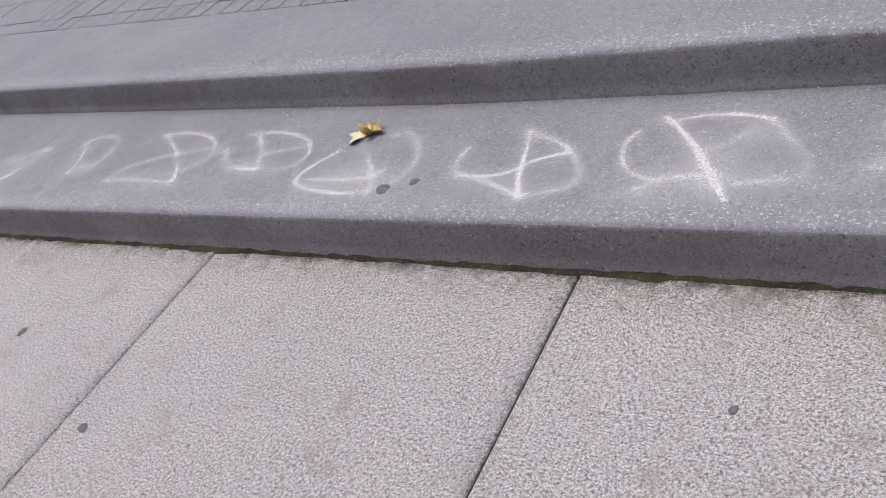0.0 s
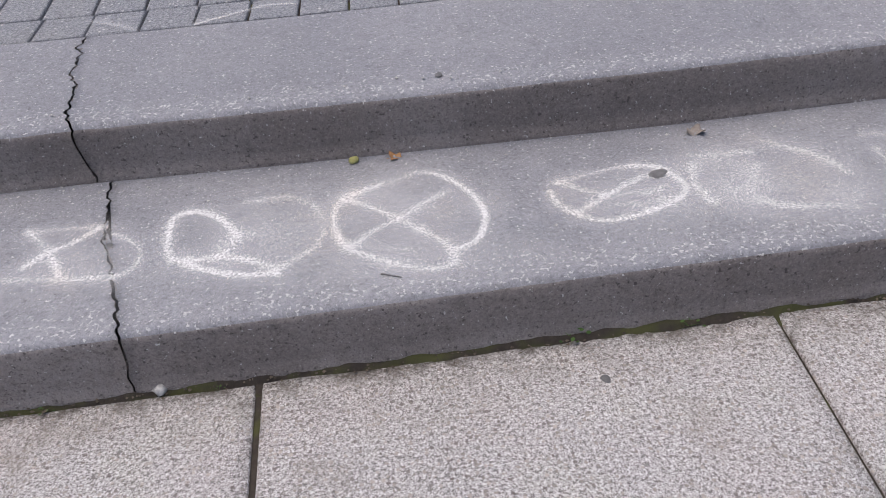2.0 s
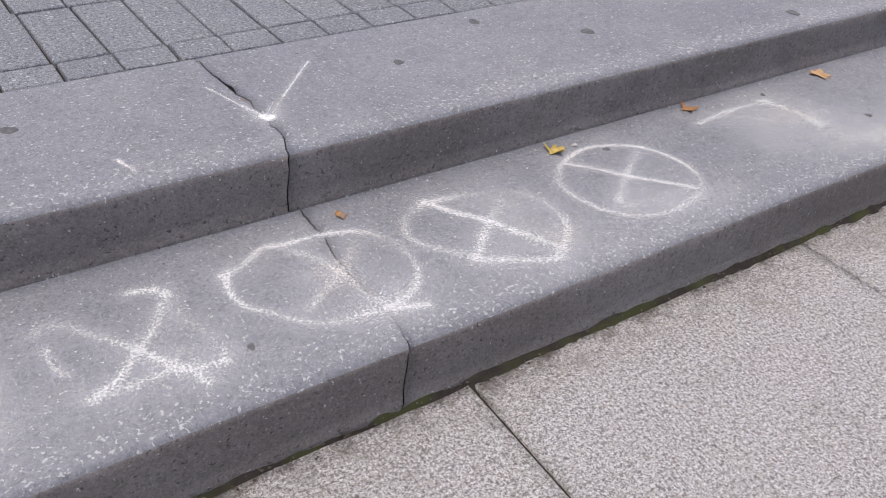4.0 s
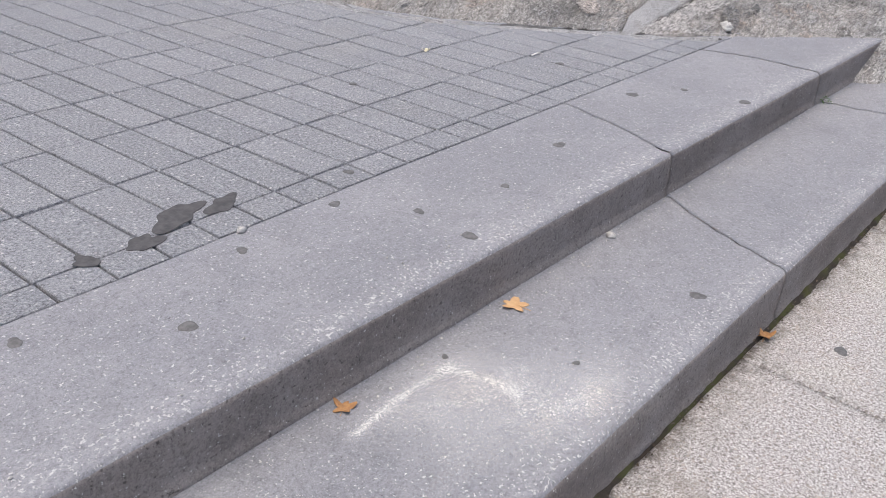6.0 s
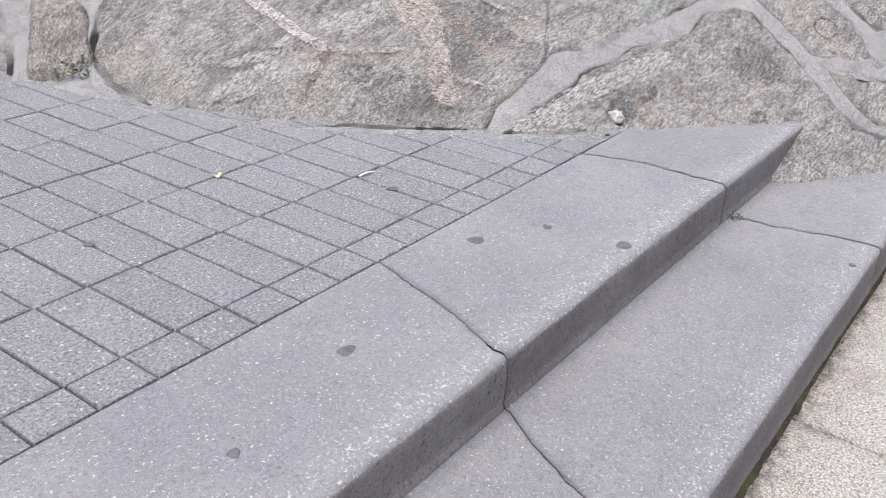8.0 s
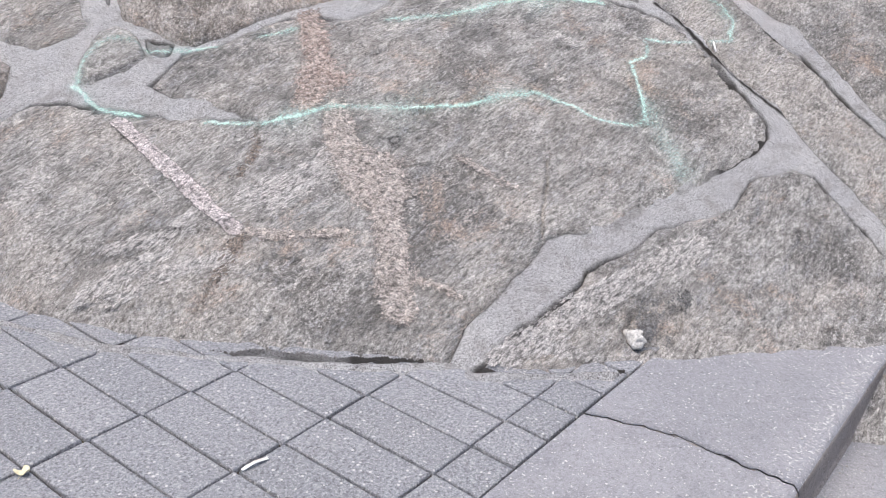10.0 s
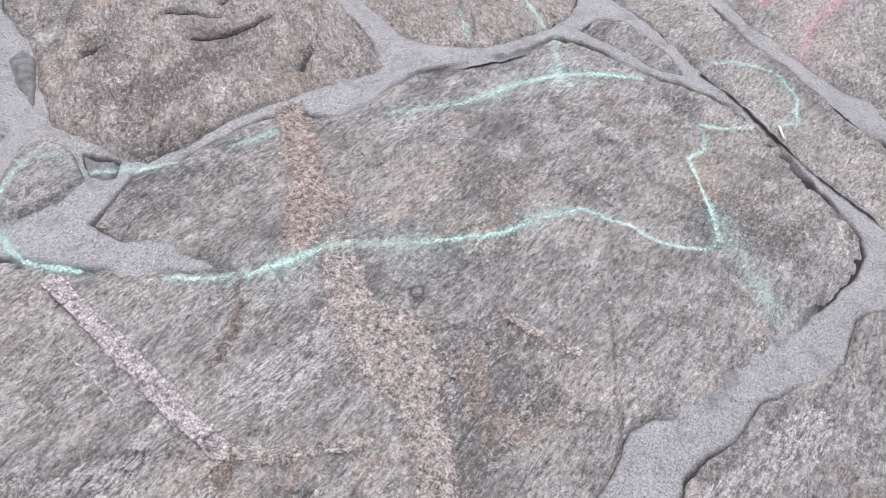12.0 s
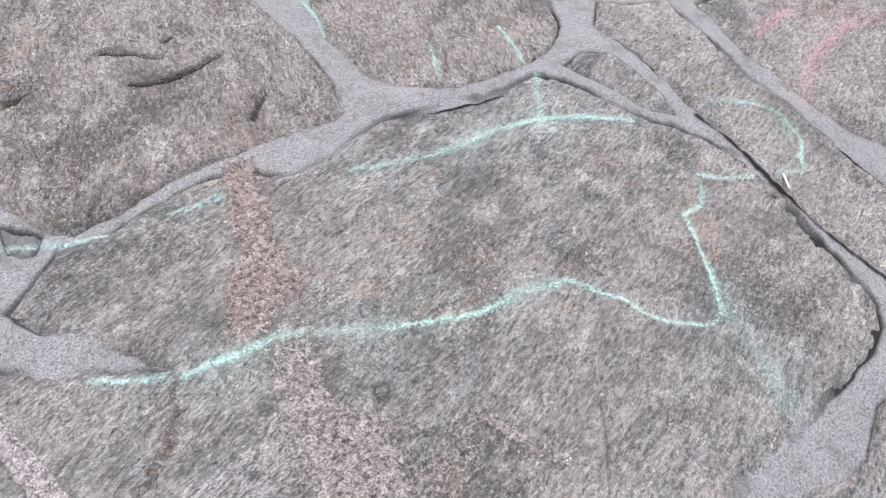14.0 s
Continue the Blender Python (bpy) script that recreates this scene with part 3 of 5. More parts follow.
STONES = {
    "big": [(7.15, 3.14), (7.2, 3.0), (7.294, 2.853), (7.403, 2.703), (7.49, 2.61), (7.452, 2.716), (7.412, 2.822), (7.353, 2.953), (7.336, 3.06), (7.431, 3.08),
            (7.533, 3.104), (7.671, 3.048), (7.83, 3.025), (7.967, 2.987), (8.046, 2.929), (8.141, 2.814), (8.315, 2.785), (8.525, 2.77), (8.74, 2.648), (8.955, 2.555),
            (9.081, 2.525), (9.123, 2.398), (9.141, 2.205), (9.187, 1.928), (9.203, 1.772), (9.147, 1.654), (9.082, 1.538), (9.014, 1.409), (8.921, 1.255), (8.855, 1.222),
            (8.731, 1.231), (8.484, 1.287), (8.337, 1.318), (8.155, 1.363), (7.973, 1.416), (7.854, 1.507), (7.785, 1.535), (7.629, 1.515), (7.33, 1.51), (7.21, 1.47),
            (7.04, 1.63), (6.81, 1.92), (6.58, 2.25), (6.46, 2.58), (6.46, 2.9), (6.52, 3.12), (6.66, 3.26), (6.8, 3.36), (7.02, 3.34)],
    "right": [(7.22, 1.38), (7.4, 1.39), (7.587, 1.36), (7.73, 1.35), (7.776, 1.365), (7.863, 1.344), (7.977, 1.3), (8.106, 1.29), (8.26, 1.218), (8.421, 1.14),
              (8.59, 1.163), (8.766, 1.079), (8.797, 1.005), (8.706, 0.753), (8.629, 0.605), (8.565, 0.438), (8.573, 0.33), (8.7, 0.1), (8.9, -0.2), (8.3, 0.05), (7.95, 0.44), (7.8, 0.8), (7.5, 1.1)],
    "upper": [(7.56, 3.2), (7.6, 3.124), (7.734, 3.088), (7.892, 3.075), (7.995, 3.03), (8.107, 2.995), (8.225, 2.94), (8.401, 2.88), (8.46, 2.878), (8.551, 3.031),
              (8.602, 3.152), (8.64, 3.344), (8.69, 3.6), (8.6, 4.3), (8.0, 4.5), (7.76, 4.1), (7.726, 3.942), (7.684, 3.79), (7.585, 3.636), (7.525, 3.489), (7.545, 3.343)],
    "small": [(7.185, 3.295), (7.256, 3.396), (7.388, 3.466), (7.462, 3.436), (7.464, 3.315), (7.433, 3.22), (7.356, 3.202), (7.215, 3.253)],
    "top": [(8.87, 3.4), (8.72, 3.175), (8.655, 2.969), (8.676, 2.838), (8.774, 2.718), (8.925, 2.64), (9.108, 2.57), (9.232, 2.55), (9.395, 2.594), (9.507, 2.695), (9.5, 3.3), (9.1, 3.7)],
    "sliver": [(9.194, 2.46), (9.315, 2.453), (9.373, 2.365), (9.323, 2.18), (9.24, 2.05), (9.2, 2.116), (9.2, 2.276)],
    "band": [(9.638, 2.548), (9.83, 2.33), (9.729, 2.151), (9.602, 1.898), (9.534, 1.663), (9.43, 1.368), (9.25, 1.02), (9.15, 0.6), (9.0, 0.4), (8.885, 0.545),
             (8.79, 0.68), (8.82, 0.74), (8.915, 1.0), (8.97, 1.12), (9.061, 1.268), (9.1, 1.484), (9.17, 1.639), (9.265, 1.831), (9.3, 1.966), (9.391, 2.162), (9.464, 2.362), (9.487, 2.495)],
    "far": [(9.893, 2.242), (10.6, 1.9), (10.6, 0.6), (9.7, 0.2), (9.2, 0.5), (9.32, 0.95), (9.54, 1.391), (9.619, 1.69), (9.71, 1.96)],
    "shoulder": [(8.747, 0.61), (8.863, 0.45), (8.93, 0.34), (9.2, 0.0), (9.4, -0.5), (8.95, -0.1), (8.7, 0.2), (8.65, 0.32), (8.69, 0.5)],
    "left": [(6.32, 3.27), (6.4, 3.09), (6.49, 3.06), (6.53, 3.12), (6.6, 3.24), (6.68, 3.36), (6.7, 3.5), (6.6, 3.66), (6.48, 3.5), (6.38, 3.36)],
    "lefter": [(5.55, 4.0), (5.9, 3.62), (6.2, 3.38), (6.27, 3.33), (6.35, 3.45), (6.45, 3.6), (6.5, 3.8), (6.2, 4.4), (5.7, 4.7), (5.2, 4.6)],
    "behind": [(6.75, 3.5), (6.98, 3.48), (7.08, 3.6), (7.0, 4.0), (6.7, 4.2), (6.45, 4.0), (6.62, 3.72)],
    "beyond": [(7.2, 3.6), (7.32, 3.555), (7.417, 3.56), (7.446, 3.657), (7.509, 3.81), (7.523, 3.887), (7.6, 4.2), (7.5, 4.6), (7.2, 4.5), (7.1, 4.0)],
    "chip": [(7.498, 3.304), (7.525, 3.245), (7.548, 3.185), (7.497, 3.155), (7.456, 3.206), (7.471, 3.256)],
    "slate": [(7.605, 3.856), (7.665, 3.857), (7.667, 3.797), (7.575, 3.666), (7.535, 3.613), (7.569, 3.733)],
}
LIFT = {"big": 0.012, "upper": 0.03, "right": 0.012, "small": 0.03, "left": 0.05, "lefter": 0.05, "band": 0.02}


CLEFT = ((8.104, 1.752), (8.006, 1.681), (7.886, 1.618), (7.8, 1.56), (7.746, 1.523))
SPLITS = (((8.065, 3.437), (8.125, 3.391), (8.195, 3.352), (8.269, 3.344), (8.346, 3.337)),
          ((8.102, 3.624), (8.164, 3.547), (8.223, 3.478)),
          ((7.779, 3.668), (7.838, 3.655)),
          ((8.222, 3.056), (8.290, 3.093), (8.344, 3.115)),
          ((8.280, 3.528), (8.312, 3.527)))
SEAM = ((9.285, 1.98), (9.245, 1.83), (9.155, 1.645), (9.085, 1.49), (9.05, 1.36), (9.02, 1.2))


def edge_of(name, x, y):
    return inside(x, y, STONES[name]) + 0.012 * fbm(x, y, 7, 4, 60 + len(name)) + 0.008 * fbm(x, y, 24, 3, 70)


def stone_top(name, x, y, sd):
    """The weathered surface of one stone."""
    seed = 11 * sum(map(ord, name)) % 97
    turn = (0.1, 0.99) if name in ("big", "right", "band") else (0.55, 0.83)
    u, v = x * turn[0] - y * turn[1], x * turn[1] + y * turn[0]
    h = 0.026 * fbm(x, y, 1.7, 4, seed) + 0.012 * fbm(u * 2.6, v * 0.8, 4, 5, seed + 5)
    h += 0.006 * fbm(u * 2.2, v * 0.8, 18, 3, seed + 9) + 0.003 * fbm(x, y, 55, 2, seed + 3)
    # broken ledges, where slivers have split off along the grain
    ledge = fbm(u * 2.0, v * 0.75, 2.6, 3, seed + 21)
    h -= (0.016 if name in ("upper", "top") else 0.011) * np.clip((ledge - 0.17) * 16, 0, 1) * np.clip(1 - (ledge - 0.17) * 3, 0, 1)
    rng = np.random.default_rng(seed)
    lo, hi = np.array(STONES[name]).min(0), np.array(STONES[name]).max(0)
    area = float(np.prod(hi - lo))
    cuts = [(*(lo + rng.random(2) * (hi - lo)), rng.normal(2.35 if name != "upper" else 2.75, 0.35), rng.uniform(0.02, 0.09), rng.uniform(0.006, 0.014)) for _ in range(int(9 * area))]
    if name == "upper":
        cuts += [(8.33, 3.125, 0.56, 0.05, 0.018), (8.345, 3.57, 2.76, 0.035, 0.016), (7.835, 3.705, 2.82, 0.06, 0.016)]
    for cx, cy, turn, half, deep in cuts:
        a = (x - cx) * math.cos(turn) + (y - cy) * math.sin(turn)
        b = -(x - cx) * math.sin(turn) + (y - cy) * math.cos(turn) + 0.16 * half * np.sin(a / half * 2.2)
        taper = np.clip(1.3 - 1.3 * (a / half) ** 2, 0, 1)
        h -= deep * taper * np.where(b > 0, np.clip(1 - b / 0.009, 0, 1), np.clip(1 + b / (0.01 + deep * 0.4), 0, 1))
    if name == "upper":
        for run in SPLITS:
            for (ax, ay), (bx, by) in zip(run, run[1:]):
                t = np.clip(((x - ax) * (bx - ax) + (y - ay) * (by - ay)) / ((bx - ax) ** 2 + (by - ay) ** 2), 0, 1)
                h -= 0.022 * np.clip(1 - (np.hypot(x - ax - t * (bx - ax), y - ay - t * (by - ay)) + 0.005 * fbm(x, y, 30, 3, 8)) / 0.012, 0, 1)
    if name == "big":
        for (ax, ay), (bx, by) in zip(CLEFT, CLEFT[1:]):
            t = np.clip(((x - ax) * (bx - ax) + (y - ay) * (by - ay)) / ((bx - ax) ** 2 + (by - ay) ** 2), 0, 1)
            h -= 0.02 * np.clip(1 - (np.hypot(x - ax - t * (bx - ax), y - ay - t * (by - ay)) + 0.006 * fbm(x, y, 30, 3, 8)) / 0.01, 0, 1)
    if name == "right":
        pit = np.hypot((x - 7.77) / 1.5, y - 1.12) + 0.04 * fbm(x, y, 14, 4, 5)
        h -= 0.035 * np.clip((0.085 - pit) / 0.02, 0, 1)
    soft = np.clip(sd, -0.05, 1)
    foot = np.clip((0.55 - slope(x, y)) / 0.2, 0, 1) if name in ("big", "lefter") else 0.0
    foot = foot * np.clip((7.2 - x) / 0.15, 0, 1)
    h -= 0.012 * np.exp(-np.clip(soft, 0, 1) / 0.006) + 0.004 * np.exp(-np.clip(soft, 0, 1) / 0.05) + foot * 0.09 * np.exp(-np.clip(soft, 0, 1) / 0.1)
    h -= np.where(soft < 0, -soft * 2.2, 0)
    return slope(x, y) + LIFT.get(name, 0.014) + h


def mortar_top(x, y, out):
    h = slope(x, y) + 0.006 + 0.012 * fbm(x, y, 3, 3, 90) + 0.007 * fbm(x, y, 30, 4, 91)
    # smeared up over the paving along the foot of the boulders
    foot = np.clip((slope(x, y) - 0.2) / 0.06, 0, 1) * (y > 1.08) * (x < 7.55) * np.clip(1 + (out + 0.012) / 0.035, 0, 1)
    h = np.where(foot > 0.05, np.maximum(h, Z_TOP + (0.03 + 0.014 * fbm(x, y, 9, 3, 95)) * foot - 0.016), h)
    return h - 0.014 * np.exp(-((out / 0.005) ** 2)) * np.clip(0.7 + 1.5 * fbm(x, y, 4, 3, 93), 0.0, 1.3)


STEP = 0.0085
FINE = 0.0058


def grid_mesh(name, keep, gx, gy, gz, mats, wear=None):
    cells = keep[:-1, :-1] & keep[1:, :-1] & keep[1:, 1:] & keep[:-1, 1:]
    idx = np.arange(gx.size).reshape(gx.shape)
    quads = np.stack([idx[:-1, :-1], idx[1:, :-1], idx[1:, 1:], idx[:-1, 1:]], -1)[cells]
    used, quads = np.unique(quads, return_inverse=True)
    quads = quads.reshape(-1, 4)
    verts = np.stack([gx, gy, gz], -1).reshape(-1, 3)[used]
    return mesh_of(name, verts, quads, mats, None if wear is None else wear.ravel()[used])


outcrop = tagged(new("rock_wall"), "sloping wall of brown-grey schist boulders bedded in grey mortar", "rock wall", kind="structure")
for name, ring in STONES.items():
    r = np.array(ring)
    lo, hi = r.min(0) - 0.06, r.max(0) + 0.06
    cell = FINE if name in ("big", "upper", "right") else STEP
    gx, gy = np.meshgrid(np.arange(lo[0], hi[0], cell), np.arange(lo[1], hi[1], cell), indexing="ij")
    sd = edge_of(name, gx, gy)
    mat = M_ROCK_B if name in ("upper", "top", "left", "behind") else M_SLATE if name in ("chip", "slate") else M_ROCK
    part("boulder", grid_mesh("boulder", sd > -0.045, gx, gy, stone_top(name, gx, gy, sd), [mat]), outcrop)

gx, gy = np.meshgrid(np.arange(5.6, 10.3, FINE), np.arange(-0.1, 4.3, FINE), indexing="ij")
nearest = np.full(gx.shape, -9.0)
for name in STONES:
    nearest = np.maximum(nearest, edge_of(name, gx, gy))
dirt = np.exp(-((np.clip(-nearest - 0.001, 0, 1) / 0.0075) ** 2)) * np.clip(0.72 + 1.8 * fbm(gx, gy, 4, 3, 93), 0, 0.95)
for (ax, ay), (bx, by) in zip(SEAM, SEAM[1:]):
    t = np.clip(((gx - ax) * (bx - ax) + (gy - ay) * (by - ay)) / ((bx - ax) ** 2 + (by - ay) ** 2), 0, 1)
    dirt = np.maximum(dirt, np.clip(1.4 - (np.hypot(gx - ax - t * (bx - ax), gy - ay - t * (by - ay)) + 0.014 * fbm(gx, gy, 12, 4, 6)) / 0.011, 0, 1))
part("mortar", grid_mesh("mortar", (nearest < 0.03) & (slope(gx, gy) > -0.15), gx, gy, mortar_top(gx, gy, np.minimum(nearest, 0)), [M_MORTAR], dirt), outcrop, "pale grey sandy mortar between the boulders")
# the slope goes on behind, out of sight
xs, ys = np.linspace(4.2, 16, 40), np.linspace(-3, 12, 50)
gx, gy = np.meshgrid(xs, ys, indexing="ij")
part("rubble_core", grid_mesh("rubble_core", slope(gx, gy) > -0.6, gx, gy, np.minimum(slope(gx, gy), 3.2) - 0.09 + 0.03 * fbm(gx, gy, 1, 3, 8), [M_ROCK_B]), outcrop)


def rock_at(x, y):
    best = mortar_top(x, y, x * 0 - 1)
    for name in STONES:
        sd = edge_of(name, x, y)
        best = np.where(sd > -0.01, np.maximum(best, stone_top(name, x, y, sd)), best)
    return best


# ---- ribbons that lie on a surface: chalk, dust, veins ----
def smooth_run(points, step):
    p = np.array(points, float)
    if len(p) > 2:
        q = [p[0]]
        for i in range(len(p) - 1):
            a, b, c, d = p[max(i - 1, 0)], p[i], p[i + 1], p[min(i + 2, len(p) - 1)]
            for t in (0.25, 0.5, 0.75, 1.0):
                q.append(0.5 * (2 * b + (c - a) * t + (2 * a - 5 * b + 4 * c - d) * t**2 + (3 * b - a - 3 * c + d) * t**3))
        p = np.array(q)
    far = np.r_[0, np.cumsum(np.hypot(*np.diff(p, axis=0).T))]
    n = max(3, int(far[-1] / step))
    at = np.linspace(0, far[-1], n)
    return np.stack([np.interp(at, far, p[:, 0]), np.interp(at, far, p[:, 1])], 1), at


def laid_film(strokes, height, lift, cell, seed, smudges, swell=0.0, floor=0.2):
    """How thickly chalk or a vein lies on a grid: strokes of (run, width, weight), soft smudges of (x, y, rx, ry, weight)."""
    lines = [(smooth_run(run, 0.012)[0], w, k) for run, w, k in strokes]
    ends = [(p, 1.9 * w) for p, w, _ in lines] + [(np.array([(x - rx, y - ry), (x + rx, y + ry)]), 0.03) for x, y, rx, ry, _ in smudges]
    lo, hi = np.min([p.min(0) - m for p, m in ends], 0), np.max([p.max(0) + m for p, m in ends], 0)
    gx, gy = np.meshgrid(np.arange(lo[0], hi[0], cell), np.arange(lo[1], hi[1], cell), indexing="ij")
    bare, owner, most = np.ones(gx.shape), np.full(gx.shape, len(lines)), np.full(gx.shape, 0.12)
    for k, (p, w, weight) in enumerate(lines):
        best, along = np.full(gx.shape, 9.0), np.zeros(gx.shape)
        for i, (a, b) in enumerate(zip(p, p[1:])):
            e = b - a
            t = np.clip(((gx - a[0]) * e[0] + (gy - a[1]) * e[1]) / max(e @ e, 1e-12), 0, 1)
            d = np.hypot(gx - a[0] - t * e[0], gy - a[1] - t * e[1])
            along = np.where(d < best, (i + t) * 0.012, along)
            best = np.minimum(best, d)
        best = best * (1 + 0.35 * fbm(gx, gy, 16, 3, seed + k))
        press = np.clip(0.85 + 0.75 * fbm(along + 3.7 * k, along * 0 + seed, 7, 3, seed + 31), floor, 1.15)
        here = np.clip(weight * press * np.exp(-((2 * best / w) ** 2)), 0, 1)
        owner, most = np.where(here > most, k, owner), np.maximum(most, here)
        bare = bare * (1 - here) * (1 - 0.22 * weight * np.exp(-((0.55 * best / w) ** 2)))
    for k, (x, y, rx, ry, weight) in enumerate(smudges):
        q = ((gx - x) / rx) ** 2 + ((gy - y) / ry) ** 2
        bare = bare * (1 - np.clip(weight * np.exp(-1.6 * q) * (0.9 + 1.3 * fbm(gx * 0.6, gy, 11, 4, seed + 50 + k)), 0, 0.9))
    laid = 1 - bare
    gz = height(gx, gy) + lift + swell * np.clip(laid, 0, 1) * (0.8 + 0.5 * fbm(gx, gy, 30, 3, seed))
    return gx, gy, gz, laid, owner


def film(name, strokes, height, mat, lift=0.0014, cell=0.006, seed=1, smudges=(), least=0.03, swell=0.0, floor=0.2):
    """A thin film of chalk or a vein as one mesh."""
    gx, gy, gz, laid, _ = laid_film(strokes, height, lift, cell, seed, smudges, swell, floor)
    return grid_chalk(name, laid > least, gx, gy, gz, laid, mat)


def film_parts(thing, strokes, height, mat, lift, cell, seed, smudges, names, label, floor=0.2):
    """A film whose strokes, and the smudge round them, are parts that meet edge to edge."""
    gx, gy, gz, laid, owner = laid_film(strokes, height, lift, cell, seed, smudges, 0.0, floor)
    for k, name in enumerate([*names, "smudge"]):
        cells = (laid[:-1, :-1] > 0.03) & (owner[:-1, :-1] == k)
        if cells.any():
            part(name, grid_cells(name, cells, gx, gy, gz, laid, mat), thing, label if name == "smudge" else "")


def grid_chalk(name, keep, gx, gy, gz, laid, mat):
    return grid_cells(name, keep[:-1, :-1] | keep[1:, :-1] | keep[1:, 1:] | keep[:-1, 1:], gx, gy, gz, laid, mat)


def grid_cells(name, cells, gx, gy, gz, laid, mat):
    idx = np.arange(gx.size).reshape(gx.shape)
    quads = np.stack([idx[:-1, :-1], idx[1:, :-1], idx[1:, 1:], idx[:-1, 1:]], -1)[cells]
    used, quads = np.unique(quads, return_inverse=True)
    me = mesh_of(name, np.stack([gx, gy, gz], -1).reshape(-1, 3)[used], quads.reshape(-1, 4), [mat])
    me.attributes.new("chalk", "FLOAT", "POINT").data.foreach_set("value", laid.ravel()[used].astype(np.float32))
    return me


def low_tread(x, y):
    return np.full(np.shape(x), Z_LOW + 0.0012)


def top_tread(x, y):
    return np.full(np.shape(x), Z_TOP + 0.0012)

# ---- chalk drawings on the lower step ----
DRAWN = {}
DRAWN["a"] = [
    (0.5, [(-3.117, 0.196), (-3.057, 0.295), (-2.995, 0.430)]),
    (0.6, [(-3.242, 0.285), (-3.169, 0.341), (-3.084, 0.406), (-2.999, 0.426)]),
    (0.4, [(-3.267, 0.376), (-3.052, 0.273), (-3.117, 0.196)])]
DRAWN["b"] = [
    (0.55, [(-2.625, 0.234), (-2.645, 0.328), (-2.734, 0.459)]),
    (0.5, [(-2.758, 0.460), (-2.696, 0.501), (-2.571, 0.503), (-2.498, 0.448), (-2.481, 0.385), (-2.491, 0.304), (-2.504, 0.244)])]
DRAWN["c"] = [
    (0.8, [(-2.199, 0.496), (-2.074, 0.410), (-1.953, 0.310), (-1.881, 0.218), (-1.862, 0.165)]),
    (0.6, [(-2.227, 0.498), (-2.087, 0.506), (-1.941, 0.482), (-1.826, 0.418), (-1.781, 0.342), (-1.814, 0.289), (-1.864, 0.254)]),
    (0.5, [(-2.296, 0.184), (-2.190, 0.191), (-2.018, 0.183), (-1.873, 0.176)]),
    (0.4, [(-2.297, 0.203), (-2.227, 0.279), (-2.099, 0.333), (-1.955, 0.367), (-1.826, 0.392)])]
DRAWN["d"] = [
    (0.7, [(-1.725, 0.377), (-1.666, 0.303), (-1.598, 0.260), (-1.468, 0.247)]),
    (0.6, [(-1.664, 0.467), (-1.595, 0.478), (-1.469, 0.471), (-1.354, 0.432), (-1.286, 0.377), (-1.263, 0.309), (-1.304, 0.255), (-1.468, 0.247)]),
    (0.5, [(-1.609, 0.457), (-1.529, 0.370), (-1.462, 0.257)]),
    (0.3, [(-1.487, 0.343), (-1.305, 0.385)])]
DRAWN["e"] = [
    (0.7, [(-1.129, 0.344), (-1.185, 0.275), (-1.218, 0.212), (-1.198, 0.165), (-1.122, 0.135), (-0.996, 0.115), (-0.883, 0.122), (-0.796, 0.164), (-0.761, 0.236), (-0.771, 0.310), (-0.821, 0.389), (-0.888, 0.441), (-0.932, 0.427)]),
    (0.65, [(-1.025, 0.360), (-0.943, 0.269), (-0.888, 0.194), (-0.856, 0.108)]),
    (0.3, [(-1.160, 0.186), (-1.021, 0.186), (-0.906, 0.194), (-0.864, 0.238)])]
DRAWN["f"] = [
    (0.75, [(-0.592, 0.340), (-0.603, 0.285), (-0.571, 0.215), (-0.469, 0.198), (-0.386, 0.220), (-0.335, 0.270), (-0.240, 0.304)]),
    (0.85, [(-0.413, 0.422), (-0.386, 0.341), (-0.367, 0.258), (-0.345, 0.180), (-0.313, 0.105)]),
    (0.7, [(-0.413, 0.422), (-0.349, 0.386), (-0.264, 0.341), (-0.196, 0.262), (-0.164, 0.197), (-0.176, 0.149), (-0.235, 0.127), (-0.316, 0.110)]),
    (0.6, [(-0.564, 0.202), (-0.482, 0.185), (-0.386, 0.144), (-0.304, 0.105)])]
DRAWN["g"] = [
    (0.75, [(-0.060, 0.394), (-0.079, 0.334), (-0.054, 0.254), (-0.008, 0.203), (0.063, 0.176)]),
    (1.1, [(0.005, 0.464), (0.058, 0.404), (0.112, 0.334), (0.154, 0.268), (0.198, 0.193), (0.252, 0.101)]),
    (0.85, [(0.023, 0.434), (0.076, 0.457), (0.159, 0.464), (0.226, 0.457), (0.296, 0.432)]),
    (0.35, [(0.298, 0.424), (0.371, 0.328), (0.412, 0.252), (0.412, 0.195), (0.351, 0.175), (0.267, 0.160)]),
    (0.6, [(0.018, 0.142), (0.063, 0.176), (0.135, 0.196), (0.198, 0.193)]),
    (0.25, [(0.156, 0.292), (0.207, 0.340), (0.272, 0.399)])]
DRAWN["h"] = [
    (0.8, [(0.571, 0.383), (0.634, 0.384), (0.718, 0.379), (0.738, 0.373)]),
    (0.9, [(0.568, 0.394), (0.624, 0.320), (0.656, 0.264), (0.680, 0.212)]),
    (0.75, [(0.733, 0.370), (0.684, 0.328), (0.629, 0.299), (0.591, 0.258)]),
    (0.6, [(0.552, 0.222), (0.626, 0.213), (0.701, 0.198), (0.798, 0.188)]),
    (0.75, [(0.776, 0.340), (0.821, 0.300), (0.845, 0.265), (0.836, 0.209), (0.804, 0.187)])]
